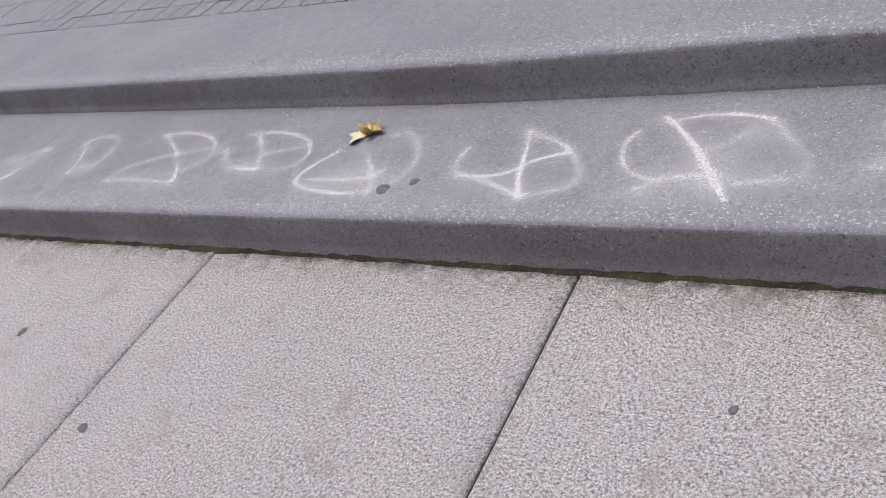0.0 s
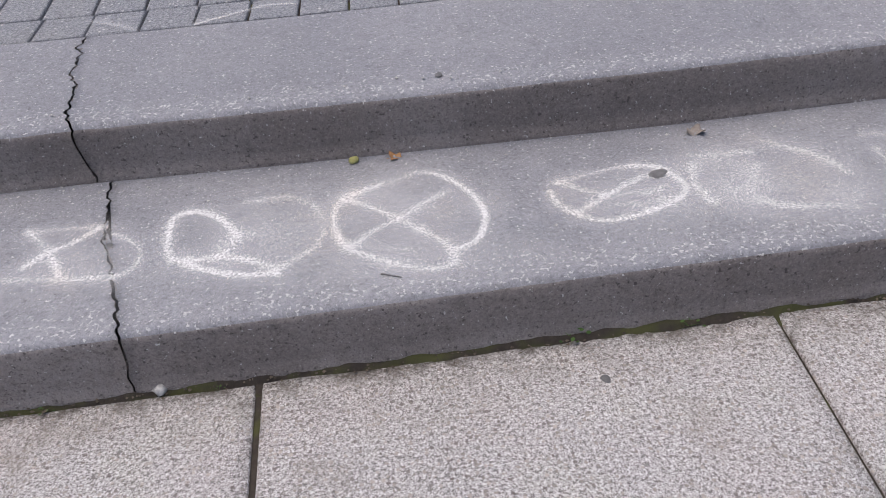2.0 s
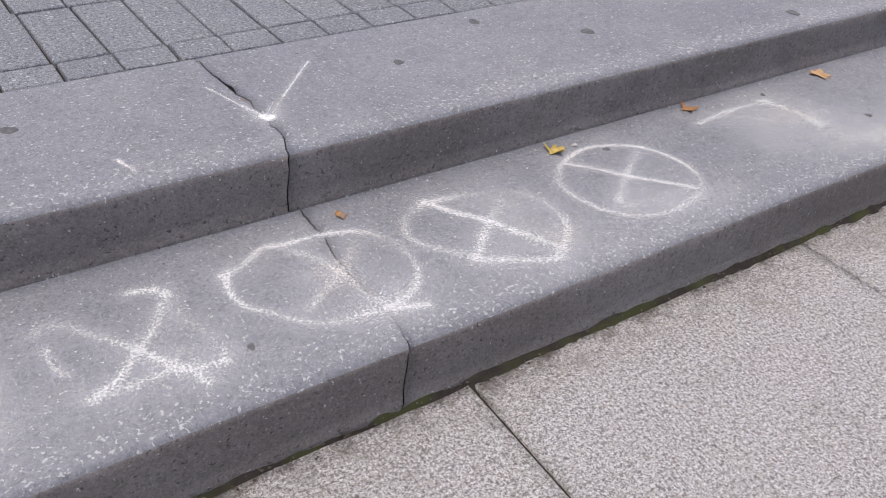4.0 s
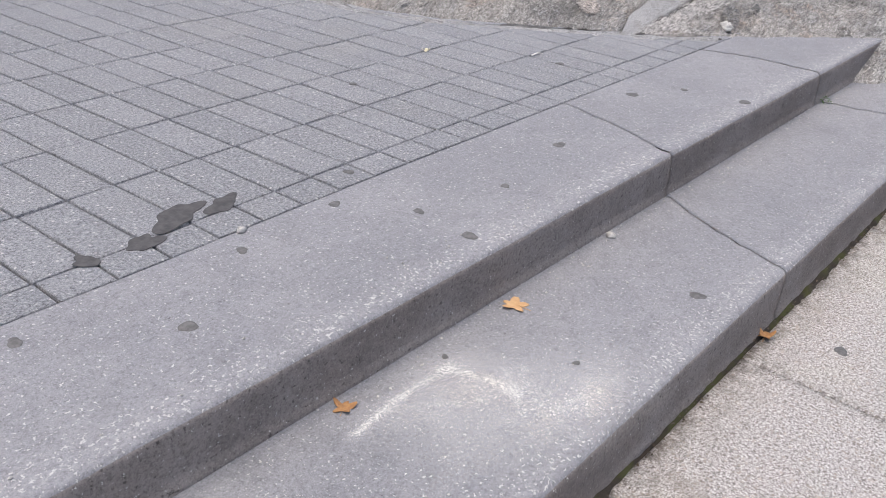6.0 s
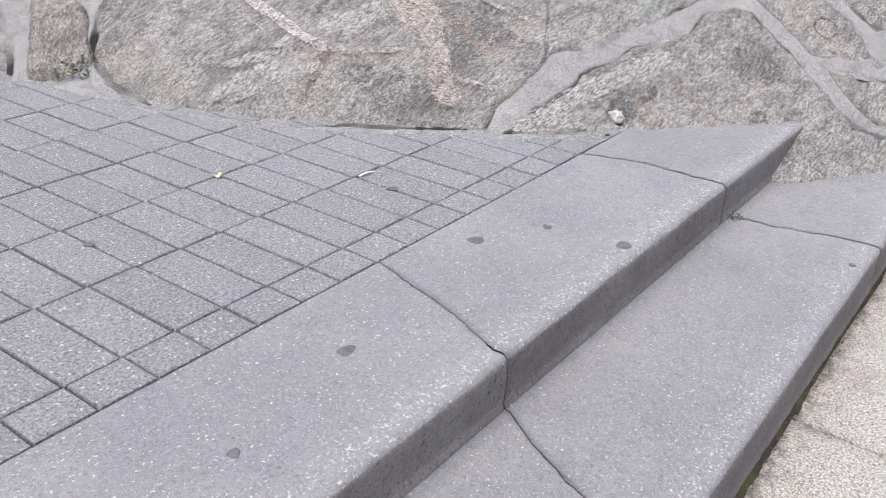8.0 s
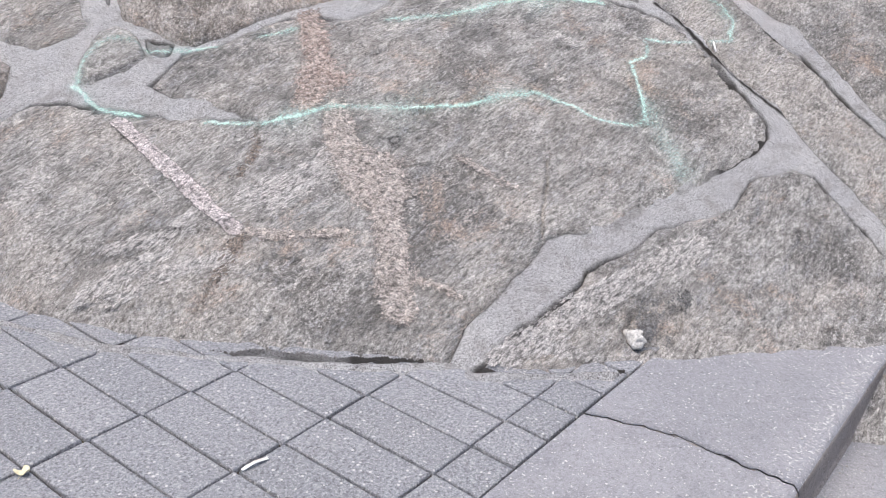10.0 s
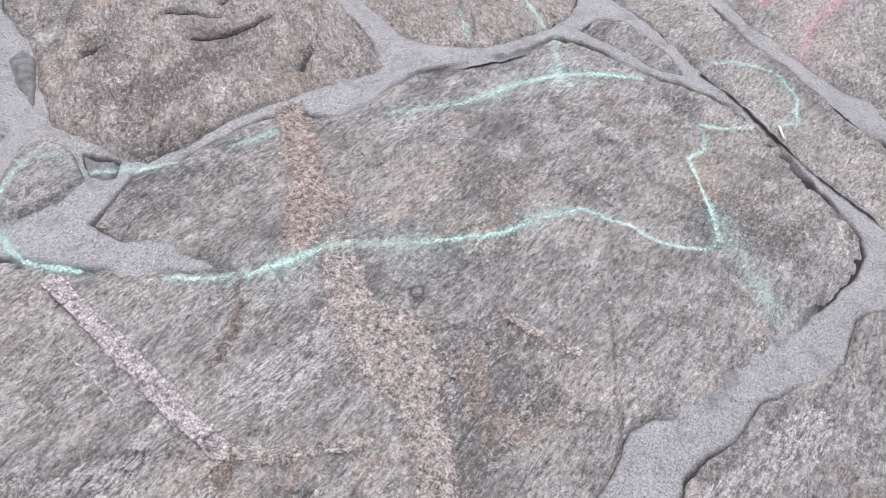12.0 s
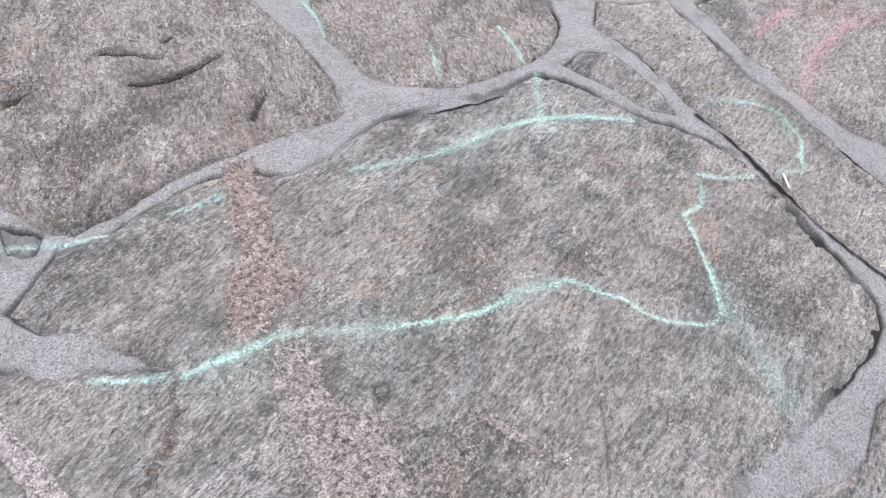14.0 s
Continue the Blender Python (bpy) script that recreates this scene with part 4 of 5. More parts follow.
DRAWN["i"] = [
    (1.0, [(0.949, 0.214), (0.918, 0.220), (0.903, 0.263), (0.898, 0.325), (0.904, 0.377), (0.955, 0.388), (1.003, 0.356), (1.039, 0.306), (1.054, 0.272)]),
    (0.8, [(1.053, 0.282), (1.038, 0.235), (1.016, 0.210), (0.950, 0.210)]),
    (0.8, [(1.016, 0.210), (1.084, 0.187), (1.133, 0.149), (1.146, 0.128)]),
    (0.9, [(0.951, 0.195), (1.039, 0.149), (1.099, 0.134), (1.146, 0.131)]),
    (0.45, [(1.058, 0.399), (1.123, 0.403), (1.176, 0.396), (1.228, 0.340), (1.247, 0.272), (1.228, 0.205), (1.180, 0.167), (1.145, 0.146)])]
DRAWN["j"] = [
    (0.9, [(1.293, 0.370), (1.347, 0.393), (1.414, 0.413), (1.476, 0.435), (1.533, 0.398), (1.577, 0.331), (1.599, 0.260), (1.595, 0.209), (1.570, 0.154), (1.526, 0.134)]),
    (0.95, [(1.450, 0.219), (1.494, 0.170), (1.513, 0.128), (1.514, 0.090), (1.483, 0.078), (1.438, 0.087), (1.381, 0.117), (1.324, 0.157), (1.289, 0.193), (1.272, 0.246), (1.269, 0.320), (1.293, 0.366)]),
    (0.85, [(1.293, 0.366), (1.344, 0.326), (1.404, 0.270), (1.450, 0.219)]),
    (0.85, [(1.295, 0.182), (1.352, 0.230), (1.416, 0.268), (1.471, 0.310), (1.526, 0.342)]),
    (0.5, [(1.325, 0.185), (1.372, 0.166), (1.420, 0.152)])]
DRAWN["k"] = [
    (0.9, [(1.773, 0.323), (1.820, 0.334), (1.884, 0.348), (1.950, 0.353), (2.009, 0.341), (2.040, 0.300), (2.054, 0.257), (2.042, 0.225), (2.010, 0.200), (1.954, 0.178), (1.891, 0.163), (1.833, 0.169), (1.788, 0.207), (1.762, 0.249), (1.756, 0.294)]),
    (0.6, [(1.783, 0.323), (1.825, 0.286), (1.878, 0.258), (1.934, 0.246), (1.998, 0.250)]),
    (0.85, [(1.798, 0.203), (1.839, 0.229), (1.878, 0.255), (1.929, 0.284), (1.975, 0.305), (2.032, 0.313)]),
    (0.5, [(1.898, 0.216), (1.948, 0.206), (1.990, 0.208)])]
DRAWN["l"] = [
    (0.6, [(2.095, 0.320), (2.076, 0.268), (2.079, 0.220), (2.092, 0.179)]),
    (0.55, [(2.133, 0.358), (2.180, 0.356), (2.239, 0.347)]),
    (0.35, [(2.176, 0.203), (2.209, 0.239), (2.229, 0.292)]),
    (0.6, [(2.268, 0.408), (2.316, 0.357), (2.367, 0.317), (2.399, 0.262), (2.411, 0.227)]),
    (0.5, [(2.179, 0.174), (2.236, 0.135), (2.300, 0.120), (2.376, 0.102)])]
DRAWN["m"] = [
    (0.9, [(2.511, 0.358), (2.551, 0.363), (2.589, 0.316), (2.627, 0.270), (2.663, 0.222), (2.689, 0.177), (2.725, 0.133), (2.738, 0.087)]),
    (0.75, [(2.517, 0.304), (2.517, 0.263), (2.530, 0.224)]),
    (0.8, [(2.556, 0.145), (2.608, 0.174), (2.659, 0.227), (2.708, 0.279), (2.752, 0.359)]),
    (0.7, [(2.690, 0.391), (2.737, 0.380), (2.757, 0.356)]),
    (0.55, [(2.557, 0.148), (2.618, 0.145), (2.688, 0.146), (2.736, 0.135), (2.781, 0.127)]),
    (0.4, [(2.750, 0.321), (2.774, 0.235), (2.793, 0.171), (2.785, 0.125)])]
DRAWN["n"] = [
    (0.75, [(2.868, 0.358), (2.923, 0.372), (2.982, 0.407), (3.024, 0.397), (3.091, 0.397), (3.154, 0.384), (3.209, 0.356), (3.244, 0.291), (3.247, 0.214), (3.215, 0.156), (3.172, 0.127), (3.124, 0.113)]),
    (1.0, [(2.878, 0.353), (2.866, 0.308), (2.873, 0.256), (2.911, 0.207), (2.957, 0.154), (3.015, 0.124), (3.075, 0.119), (3.133, 0.108), (3.198, 0.083)]),
    (0.7, [(3.031, 0.370), (3.059, 0.334), (3.084, 0.277), (3.098, 0.207), (3.107, 0.152), (3.133, 0.108)]),
    (0.35, [(2.979, 0.184), (3.034, 0.220), (3.095, 0.261), (3.169, 0.334)])]
DRAWN["o"] = [
    (0.6, [(3.386, 0.398), (3.460, 0.389), (3.533, 0.374), (3.604, 0.354), (3.644, 0.292), (3.651, 0.227), (3.638, 0.169), (3.588, 0.120), (3.536, 0.088)]),
    (0.95, [(3.389, 0.403), (3.426, 0.339), (3.478, 0.275), (3.519, 0.199), (3.553, 0.138), (3.574, 0.103)]),
    (0.7, [(3.383, 0.394), (3.331, 0.374), (3.296, 0.341), (3.285, 0.287), (3.313, 0.237), (3.368, 0.186), (3.384, 0.166)]),
    (0.65, [(3.379, 0.169), (3.433, 0.223), (3.497, 0.278), (3.564, 0.324)]),
    (0.7, [(3.367, 0.163), (3.434, 0.129), (3.501, 0.094), (3.548, 0.082)])]
DRAWN["p"] = [
    (0.8, [(3.783, 0.374), (3.824, 0.401), (3.925, 0.426), (4.020, 0.395), (4.078, 0.344), (4.106, 0.266), (4.101, 0.190), (4.045, 0.128), (3.933, 0.099), (3.833, 0.115), (3.770, 0.167), (3.736, 0.252), (3.739, 0.321), (3.781, 0.375)]),
    (0.85, [(3.815, 0.389), (3.878, 0.328), (3.924, 0.270), (3.986, 0.210), (4.047, 0.150)]),
    (0.75, [(4.038, 0.347), (3.927, 0.274), (3.824, 0.195)]),
    (0.5, [(3.819, 0.170), (3.914, 0.158), (4.014, 0.158)])]
DRAWN["q"] = [
    (0.55, [(4.316, 0.389), (4.443, 0.406), (4.545, 0.406), (4.644, 0.402)]),
    (0.4, [(4.390, 0.392), (4.469, 0.363), (4.547, 0.301)]),
    (0.35, [(4.620, 0.404), (4.658, 0.327), (4.662, 0.248)])]
SAYS = {"a": "faint white chalk wedge scrawled on the concrete tread", "b": "faint white chalk loop like a letter on the tread",
        "c": "white chalk shape like a crossed letter on the tread", "d": "white chalk open box shape on the tread",
        "e": "white chalk oval with an upright stroke, beside a yellow leaf", "f": "white chalk half oval with a slanting stroke",
        "g": "large white chalk oval crossed by a slanting stroke", "h": "small white chalk cross and arc over the crack",
        "i": "smudged white chalk loop with a curled foot", "j": "large white chalk circle with a cross inside",
        "k": "white chalk oval with crossed lines and a gum spot", "l": "badly smudged white chalk circle",
        "m": "thin white chalk cross with an open end", "n": "white chalk oval drawn over the crack", "o": "white chalk oval with a long slanting line",
        "p": "white chalk oval with a cross inside, beside a yellow leaf", "q": "faint white chalk corner fading into dust"}
SMUDGE = {"e": [(-0.95, 0.2, 0.16, 0.07)], "f": [(-0.42, 0.17, 0.14, 0.06)], "g": [(0.12, 0.17, 0.18, 0.08), (0.24, 0.28, 0.13, 0.1)], "h": [(0.68, 0.24, 0.14, 0.08)],
          "i": [(1.14, 0.33, 0.16, 0.12), (1.03, 0.22, 0.14, 0.08)], "j": [(1.42, 0.3, 0.2, 0.13), (1.4, 0.13, 0.18, 0.06)], "k": [(1.9, 0.21, 0.14, 0.08), (2.02, 0.25, 0.06, 0.1)],
          "l": [(2.3, 0.29, 0.15, 0.14), (2.28, 0.15, 0.17, 0.08), (2.14, 0.28, 0.1, 0.1)], "m": [(2.7, 0.17, 0.15, 0.1)], "n": [(3.09, 0.25, 0.12, 0.15), (3.16, 0.15, 0.12, 0.07)],
          "o": [(3.5, 0.16, 0.18, 0.08), (3.53, 0.27, 0.1, 0.1)], "p": [(3.96, 0.17, 0.16, 0.08)], "q": [(4.62, 0.25, 0.22, 0.12), (4.75, 0.15, 0.2, 0.1), (4.55, 0.36, 0.14, 0.07)],
          "c": [(-1.95, 0.2, 0.2, 0.07)], "d": [(-1.5, 0.25, 0.14, 0.05)], "a": [(-3.0, 0.27, 0.2, 0.08)], "b": [(-2.6, 0.3, 0.14, 0.1)]}
for n_key, (key, say) in enumerate(SAYS.items()):
    drawing = tagged(new("chalk_drawing"), say, "chalk drawing", "chalk drawings on the step")
    strokes = [(run, 0.021 if weight > 0.7 else 0.026, 1.12 * max(weight, 0.46)) for weight, run in DRAWN[key]]
    soft = [(x, y, rx * 1.4, ry * 1.5, 0.5 if key in "lq" else 0.38) for x, y, rx, ry in SMUDGE.get(key, ())]
    film_parts(drawing, strokes, low_tread, M_CHALK, 0.0010 + 0.0004 * (n_key % 2), 0.0045, 3 * n_key + 5, soft, ["stroke"] * len(strokes), "rubbed pale chalk smudge", 0.4)
dust = [(x, 0.12 + 0.04 * math.sin(3 * x), 0.45, 0.1, 0.15 + 0.06 * math.sin(5 * x)) for x in np.arange(-3.0, 4.9, 0.42)]
tagged(new("chalk_dust", film("chalk_dust", [([(-3.2, 0.14), (4.8, 0.14)], 0.02, 0.0)], low_tread, M_CHALK, 0.0006, 0.015, 90, dust)), "pale band of scattered chalk dust along the tread", "chalk dust", kind="stuff")
burst = tagged(new("chalk_splash"), "white splash with three thin rays across the crack", "splash mark")
for run, wide in (([(3.046, 0.857), (3.081, 0.753)], 0.006), ([(3.081, 0.753), (3.1, 0.7), (3.114, 0.662)], 0.011),
                  ([(3.334, 0.894), (3.24, 0.795), (3.157, 0.703)], 0.007), ([(3.17, 0.718), (3.14, 0.685), (3.114, 0.662)], 0.012), ([(3.119, 0.675), (3.162, 0.732)], 0.006)):
    part("ray", film("ray", [(run, wide, 1.0)], top_tread, M_SPLASH, 0.0014, 0.0022, 4), burst)
part("blot", film("blot", [([(3.108, 0.672), (3.118, 0.655), (3.125, 0.662)], 0.022, 1.3)], top_tread, M_SPLASH, 0.0018, 0.0025, 9), burst, "white blot")
tagged(new("chalk_tick", film("chalk_tick", [([(2.764, 0.624), (2.783, 0.566)], 0.009, 0.9)], top_tread, M_CHALK, 0.0014, 0.003, 6)), "short white chalk tick on the upper step", "chalk mark")

scribble = tagged(new("chalk_scribble"), "thin white chalk strokes across the edge pavers", "chalk mark")
for k, run in enumerate([[(0.603, 1.173), (0.674, 1.134), (0.748, 1.076)], [(0.914, 1.068), (0.998, 1.101), (1.108, 1.141), (1.189, 1.133)]]):
    part("stroke", film("stroke", [(run, 0.012, 0.9)], top_tread, M_CHALK, 0.004, 0.004, 70 + k), scribble)

# ---- chalk lines and veins on the rock ----
MINT = [[(7.163, 3.290), (7.164, 3.231), (7.145, 3.111), (7.177, 3.020), (7.213, 2.937)], [(7.347, 2.728), (7.381, 2.671), (7.445, 2.602)], [(7.481, 2.570), (7.555, 2.534), (7.647, 2.489), (7.733, 2.433), (7.854, 2.315), (7.977, 2.193), (8.098, 2.109), (8.218, 2.061), (8.327, 2.001), (8.362, 1.958), (8.377, 1.903)]]
MINT_DOTS = [[(8.377, 1.903), (8.396, 1.830), (8.401, 1.750), (8.437, 1.687), (8.492, 1.614), (8.554, 1.604)]]
MINT_NOSE = [[(8.554, 1.604), (8.633, 1.661), (8.708, 1.729), (8.790, 1.801), (8.822, 1.828), (8.889, 1.805), (8.952, 1.824), (8.999, 1.863), (9.052, 1.792), (9.132, 1.715)], [(9.201, 1.654), (9.258, 1.588), (9.312, 1.620)], [(9.368, 1.962), (9.443, 1.850), (9.464, 1.739), (9.397, 1.643), (9.312, 1.620)]]
WASHED = [[(8.631, 1.629), (8.552, 1.542), (8.486, 1.455), (8.422, 1.372)]]
MINT_BACK = [[(8.247, 2.679), (8.340, 2.628), (8.454, 2.564), (8.582, 2.506), (8.753, 2.445), (8.892, 2.356), (8.989, 2.262), (9.091, 2.144)]]
MINT_FAINT = [[(7.801, 2.957), (7.861, 2.914), (7.922, 2.899)], [(9.073, 2.509), (8.953, 2.433), (8.882, 2.375)]]
MINT_SIDE = [[(7.185, 3.295), (7.241, 3.355), (7.338, 3.386), (7.400, 3.358), (7.443, 3.271), (7.464, 3.211), (7.536, 3.136)], [(7.540, 3.112), (7.639, 3.042)]]
MINT_TICKS = [[(8.908, 2.861), (8.861, 2.803), (8.805, 2.752)], [(9.212, 2.762), (9.173, 2.676), (9.100, 2.583)], [(8.812, 3.377), (8.770, 3.271), (8.713, 3.182)]]
hazes = [(7.6, 2.5, 0.2, 0.1, 0.2), (7.9, 2.26, 0.22, 0.12, 0.24), (8.2, 2.05, 0.16, 0.1, 0.22)]
hazes_up = [(8.6, 2.5, 0.25, 0.1, 0.22), (8.85, 2.36, 0.16, 0.14, 0.24)]
mint = tagged(new("mint_chalk_outline"), "long mint green chalk outline drawn across the boulder", "chalk drawing", "chalk on the rock")
lines = [*(("belly_line", r, 0.019, 0.95) for r in MINT), *(("dotted_line", r, 0.013, 0.85) for r in MINT_DOTS), *(("back_line", r, 0.024, 0.85) for r in MINT_BACK),
         *(("faint_line", r, 0.03, 0.55) for r in MINT_FAINT), *(("nose_line", r, 0.016, 0.9) for r in MINT_NOSE), *(("tick", r, 0.018, 0.8) for r in MINT_TICKS),
         *(("side_line", r, 0.022, 0.85) for r in MINT_SIDE), *(("washed_trail", r, 0.09, 0.36) for r in WASHED)]
film_parts(mint, [(r, w, k) for _, r, w, k in lines], rock_at, M_MINT, 0.0056, 0.006, 3, hazes + hazes_up + [(9.42, 1.7, 0.08, 0.1, 0.2)], [name for name, *_ in lines], "washed-out green chalk haze", 0.5)
pink = [([(9.626, 1.703), (9.734, 1.727), (9.866, 1.727), (10.037, 1.693), (10.149, 1.638), (10.204, 1.571)], 0.05, 0.6), ([(9.856, 1.957), (10.029, 1.915)], 0.05, 0.5)]
rose = tagged(new("pink_chalk_curve"), "faded pink chalk curve on the upper rock", "chalk drawing", "chalk on the rock")
film_parts(rose, pink, rock_at, M_PINK, 0.004, 0.008, 7, (), ["curve", "dash"], "", 0.5)

veins = tagged(new("quartz_veins"), "coarse pale quartz veins running through the boulder", "rock veins", kind="stuff")
part("straight_vein", film("straight_vein", [([(7.154, 2.984), (7.140, 2.830), (7.128, 2.662), (7.108, 2.505), (7.091, 2.383), (7.085, 2.290), (7.087, 2.251)], 0.034, 2.2)], rock_at, M_VEIN_GREY, 0.0012, 0.0045, 1, least=0.3, swell=0.006), veins)
# dark line painted as the raised vein's shadow on its left side
part("vein_shade", film("vein_shade", [([(7.13, 2.99), (7.117, 2.83), (7.105, 2.662), (7.086, 2.505), (7.069, 2.383), (7.063, 2.3)], 0.01, 0.7)], rock_at, M_RING_SHADE, 0.0028, 0.004, 21, least=0.1), veins)
# the carved splits get their overhang shadow as a dark film
for k, run in enumerate(SPLITS):
    part("split_shade", film("split_shade", [(run, 0.022 if k == 0 else 0.014, 1.2)], rock_at, M_RING_SHADE, 0.003, 0.004, 31 + k, least=0.1, floor=0.6), veins)
part("hairline_vein", film("hairline_vein", [([(7.044, 2.791), (7.029, 2.595), (7.004, 2.468)], 0.008, 0.9)], rock_at, M_VEIN_HAIR, 0.003, 0.004, 11, least=0.2), veins)
part("cross_vein", film("cross_vein", [([(7.087, 2.251), (7.134, 2.183), (7.180, 2.133), (7.265, 2.064), (7.365, 1.968)], 0.05, 0.66), ([(7.848, 1.970), (7.868, 1.788), (7.882, 1.722)], 0.06, 0.48)], rock_at, M_VEIN, 0.0026, 0.0065, 12, least=0.16, swell=0.002), veins)
part("pebbly_vein", film("pebbly_vein", [([(7.717, 2.441), (7.618, 2.324), (7.532, 2.158), (7.503, 2.031), (7.444, 1.924), (7.376, 1.839), (7.285, 1.771), (7.230, 1.675)], 0.11, 1.0), ([(7.6, 2.22), (7.64, 2.1), (7.56, 2.0)], 0.1, 0.7), ([(7.331, 1.741), (7.369, 1.669), (7.387, 1.582)], 0.035, 0.8)], rock_at, M_VEIN, 0.0024, 0.007, 2, least=0.16, swell=0.004), veins)
part("rusty_vein", film("rusty_vein", [([(8.020, 2.919), (7.937, 2.794), (7.836, 2.667), (7.759, 2.602), (7.653, 2.542)], 0.12, 0.95)], rock_at, M_VEIN_RUST, 0.0024, 0.007, 3, [(7.83, 2.52, 0.12, 0.1, 0.5)], least=0.16, swell=0.002), veins)
part("brown_seam", film("brown_seam", [([(7.109, 2.215), (7.027, 2.199), (6.949, 2.165), (6.853, 2.123)], 0.06, 0.62), ([(7.464, 2.588), (7.365, 2.487), (7.242, 2.435)], 0.05, 0.5)], rock_at, M_SEAM, 0.0026, 0.008, 13, least=0.16), veins)
pale = [(8.72, 2.1, 0.07, 0.15, 0.6), (8.85, 2.33, 0.14, 0.1, 0.55), (8.5, 1.95, 0.07, 0.08, 0.6), (8.3, 2.62, 0.14, 0.06, 0.6), (6.95, 2.12, 0.14, 0.07, 0.45), (8.05, 1.5, 0.22, 0.05, 0.6)]
# darker film over the pit: the hollow's shade put into the colour
part("hollow_shade", film("hollow_shade", [], rock_at, M_HOLLOW_SHADE, 0.0028, 0.007, 15, [(7.79, 1.11, 0.13, 0.09, 0.9), (7.93, 1.08, 0.07, 0.05, 0.6)], least=0.16), veins)
part("pale_streaks", film("pale_streaks", [([(7.349, 1.355), (7.568, 1.316), (7.84, 1.25), (8.16, 1.15)], 0.09, 0.85), ([(7.3, 1.38), (7.43, 1.32), (7.52, 1.18)], 0.05, 0.7), ([(7.202, 2.322), (7.313, 2.296), (7.443, 2.283), (7.564, 2.294)], 0.1, 1.1), ([(7.25, 2.25), (7.38, 2.24), (7.5, 2.22)], 0.05, 0.9), ([(6.646, 2.425), (6.771, 2.401), (6.889, 2.354)], 0.06, 0.8), ([(6.787, 2.517), (6.879, 2.450), (6.982, 2.373)], 0.05, 0.7),
                          ([(6.7, 2.34), (6.85, 2.28), (7.0, 2.2)], 0.05, 0.7), ([(7.1, 2.3), (7.06, 2.38), (7.0, 2.42)], 0.04, 0.7)],
                          rock_at, M_VEIN_SOFT, 0.0028, 0.008, 4, pale, least=0.16), veins)


# ---- small things ----
def blob(name, mat, size, seed, lumps=0.25, level=2):
    bm = bmesh.new()
    bmesh.ops.create_icosphere(bm, subdivisions=level, radius=1)
    for v in bm.verts:
        v.co *= 1 + lumps * noise.noise(v.co * 1.6 + Vector((seed * 3.1, 0, 0)))
        v.co = Vector((v.co.x * size[0], v.co.y * size[1], v.co.z * size[2]))
    return from_bm(name, bm, mat)


def gum(x, y, z, r, seed, squash=0.8):
    bm = bmesh.new()
    n = 22
    rng = random.Random(seed)
    ph = [rng.uniform(0, 6.28) for _ in range(3)]
    ring = [1 + 0.1 * math.sin(2 * a + ph[0]) + 0.09 * math.sin(3 * a + ph[1]) + 0.05 * math.sin(6 * a + ph[2]) for a in [6.2832 * k / n for k in range(n)]]
    loops = []
    for f, h in ((1.0, 0.0), (0.93, 0.0014), (0.6, 0.002)):
        loops.append([bm.verts.new((r * f * q * math.cos(6.2832 * k / n), r * squash * f * q * math.sin(6.2832 * k / n), h)) for k, q in enumerate(ring)])
    for a, b in zip(loops, loops[1:]):
        for k in range(n):
            bm.faces.new((a[k], a[(k + 1) % n], b[(k + 1) % n], b[k]))
    bm.faces.new(loops[-1])
    ob = new("gum_spot", from_bm("gum_spot", bm, M_GUM))
    ob.matrix_world = pose(x, y, z, 0, 0, rng.uniform(0, 360))
    where = "paving slab" if z < 0.1 else "concrete step" if z < 0.321 or y < 1.0 else "block paver"
    return tagged(ob, f"flattened dark grey chewing gum on the {where}", "gum spot", "gum spots")


for k, (x, y, z, r) in enumerate([(-0.81, 0.138, Z_LOW, 0.032), (-0.71, 0.175, Z_LOW, 0.022), (2.01, 0.31, Z_LOW, 0.026), (2.84, 0.14, Z_LOW, 0.011), (5.38, 0.13, Z_LOW, 0.026),
                                  (4.66, 0.437, Z_LOW, 0.012), (4.866, 0.197, Z_LOW, 0.012), (7.37, 0.05, Z_LOW, 0.016), (0.77, 0.3, Z_LOW, 0.014), (3.97, 0.4, Z_LOW, 0.012),
                                  (1.55, 0.61, Z_TOP, 0.013), (2.6, 0.84, Z_TOP, 0.022), (4.95, 0.61, Z_TOP, 0.026), (4.96, 0.8, Z_TOP, 0.02), (6.38, 0.93, Z_TOP, 0.032),
                                  (6.66, 0.58, Z_TOP, 0.03), (5.69, 0.82, Z_TOP, 0.028), (4.82, 0.99, Z_TOP, 0.022), (6.61, 0.82, Z_TOP, 0.02), (4.18, 0.76, Z_TOP, 0.026),
                                  (4.47, 0.95, Z_TOP, 0.02), (3.55, 0.8, Z_TOP, 0.018), (5.28, 0.74, Z_TOP, 0.018), (3.9, 0.95, Z_TOP, 0.022), (2.65, -0.17, 0, 0.034),
                                  (5.68, -0.21, 0, 0.026), (-2.18, -0.5, 0, 0.024), (-1.45, -0.8, 0, 0.024), (0.365, -0.387, 0, 0.014), (1.78, -0.13, 0, 0.013),
                                  (5.0, 1.12, Z_TOP + 0.003, 0.02), (6.5, 1.36, Z_TOP + 0.003, 0.022), (5.6, 1.72, Z_TOP + 0.003, 0.02)]):
    gum(x, y, z + 0.0008, r * 0.88, k + 5)


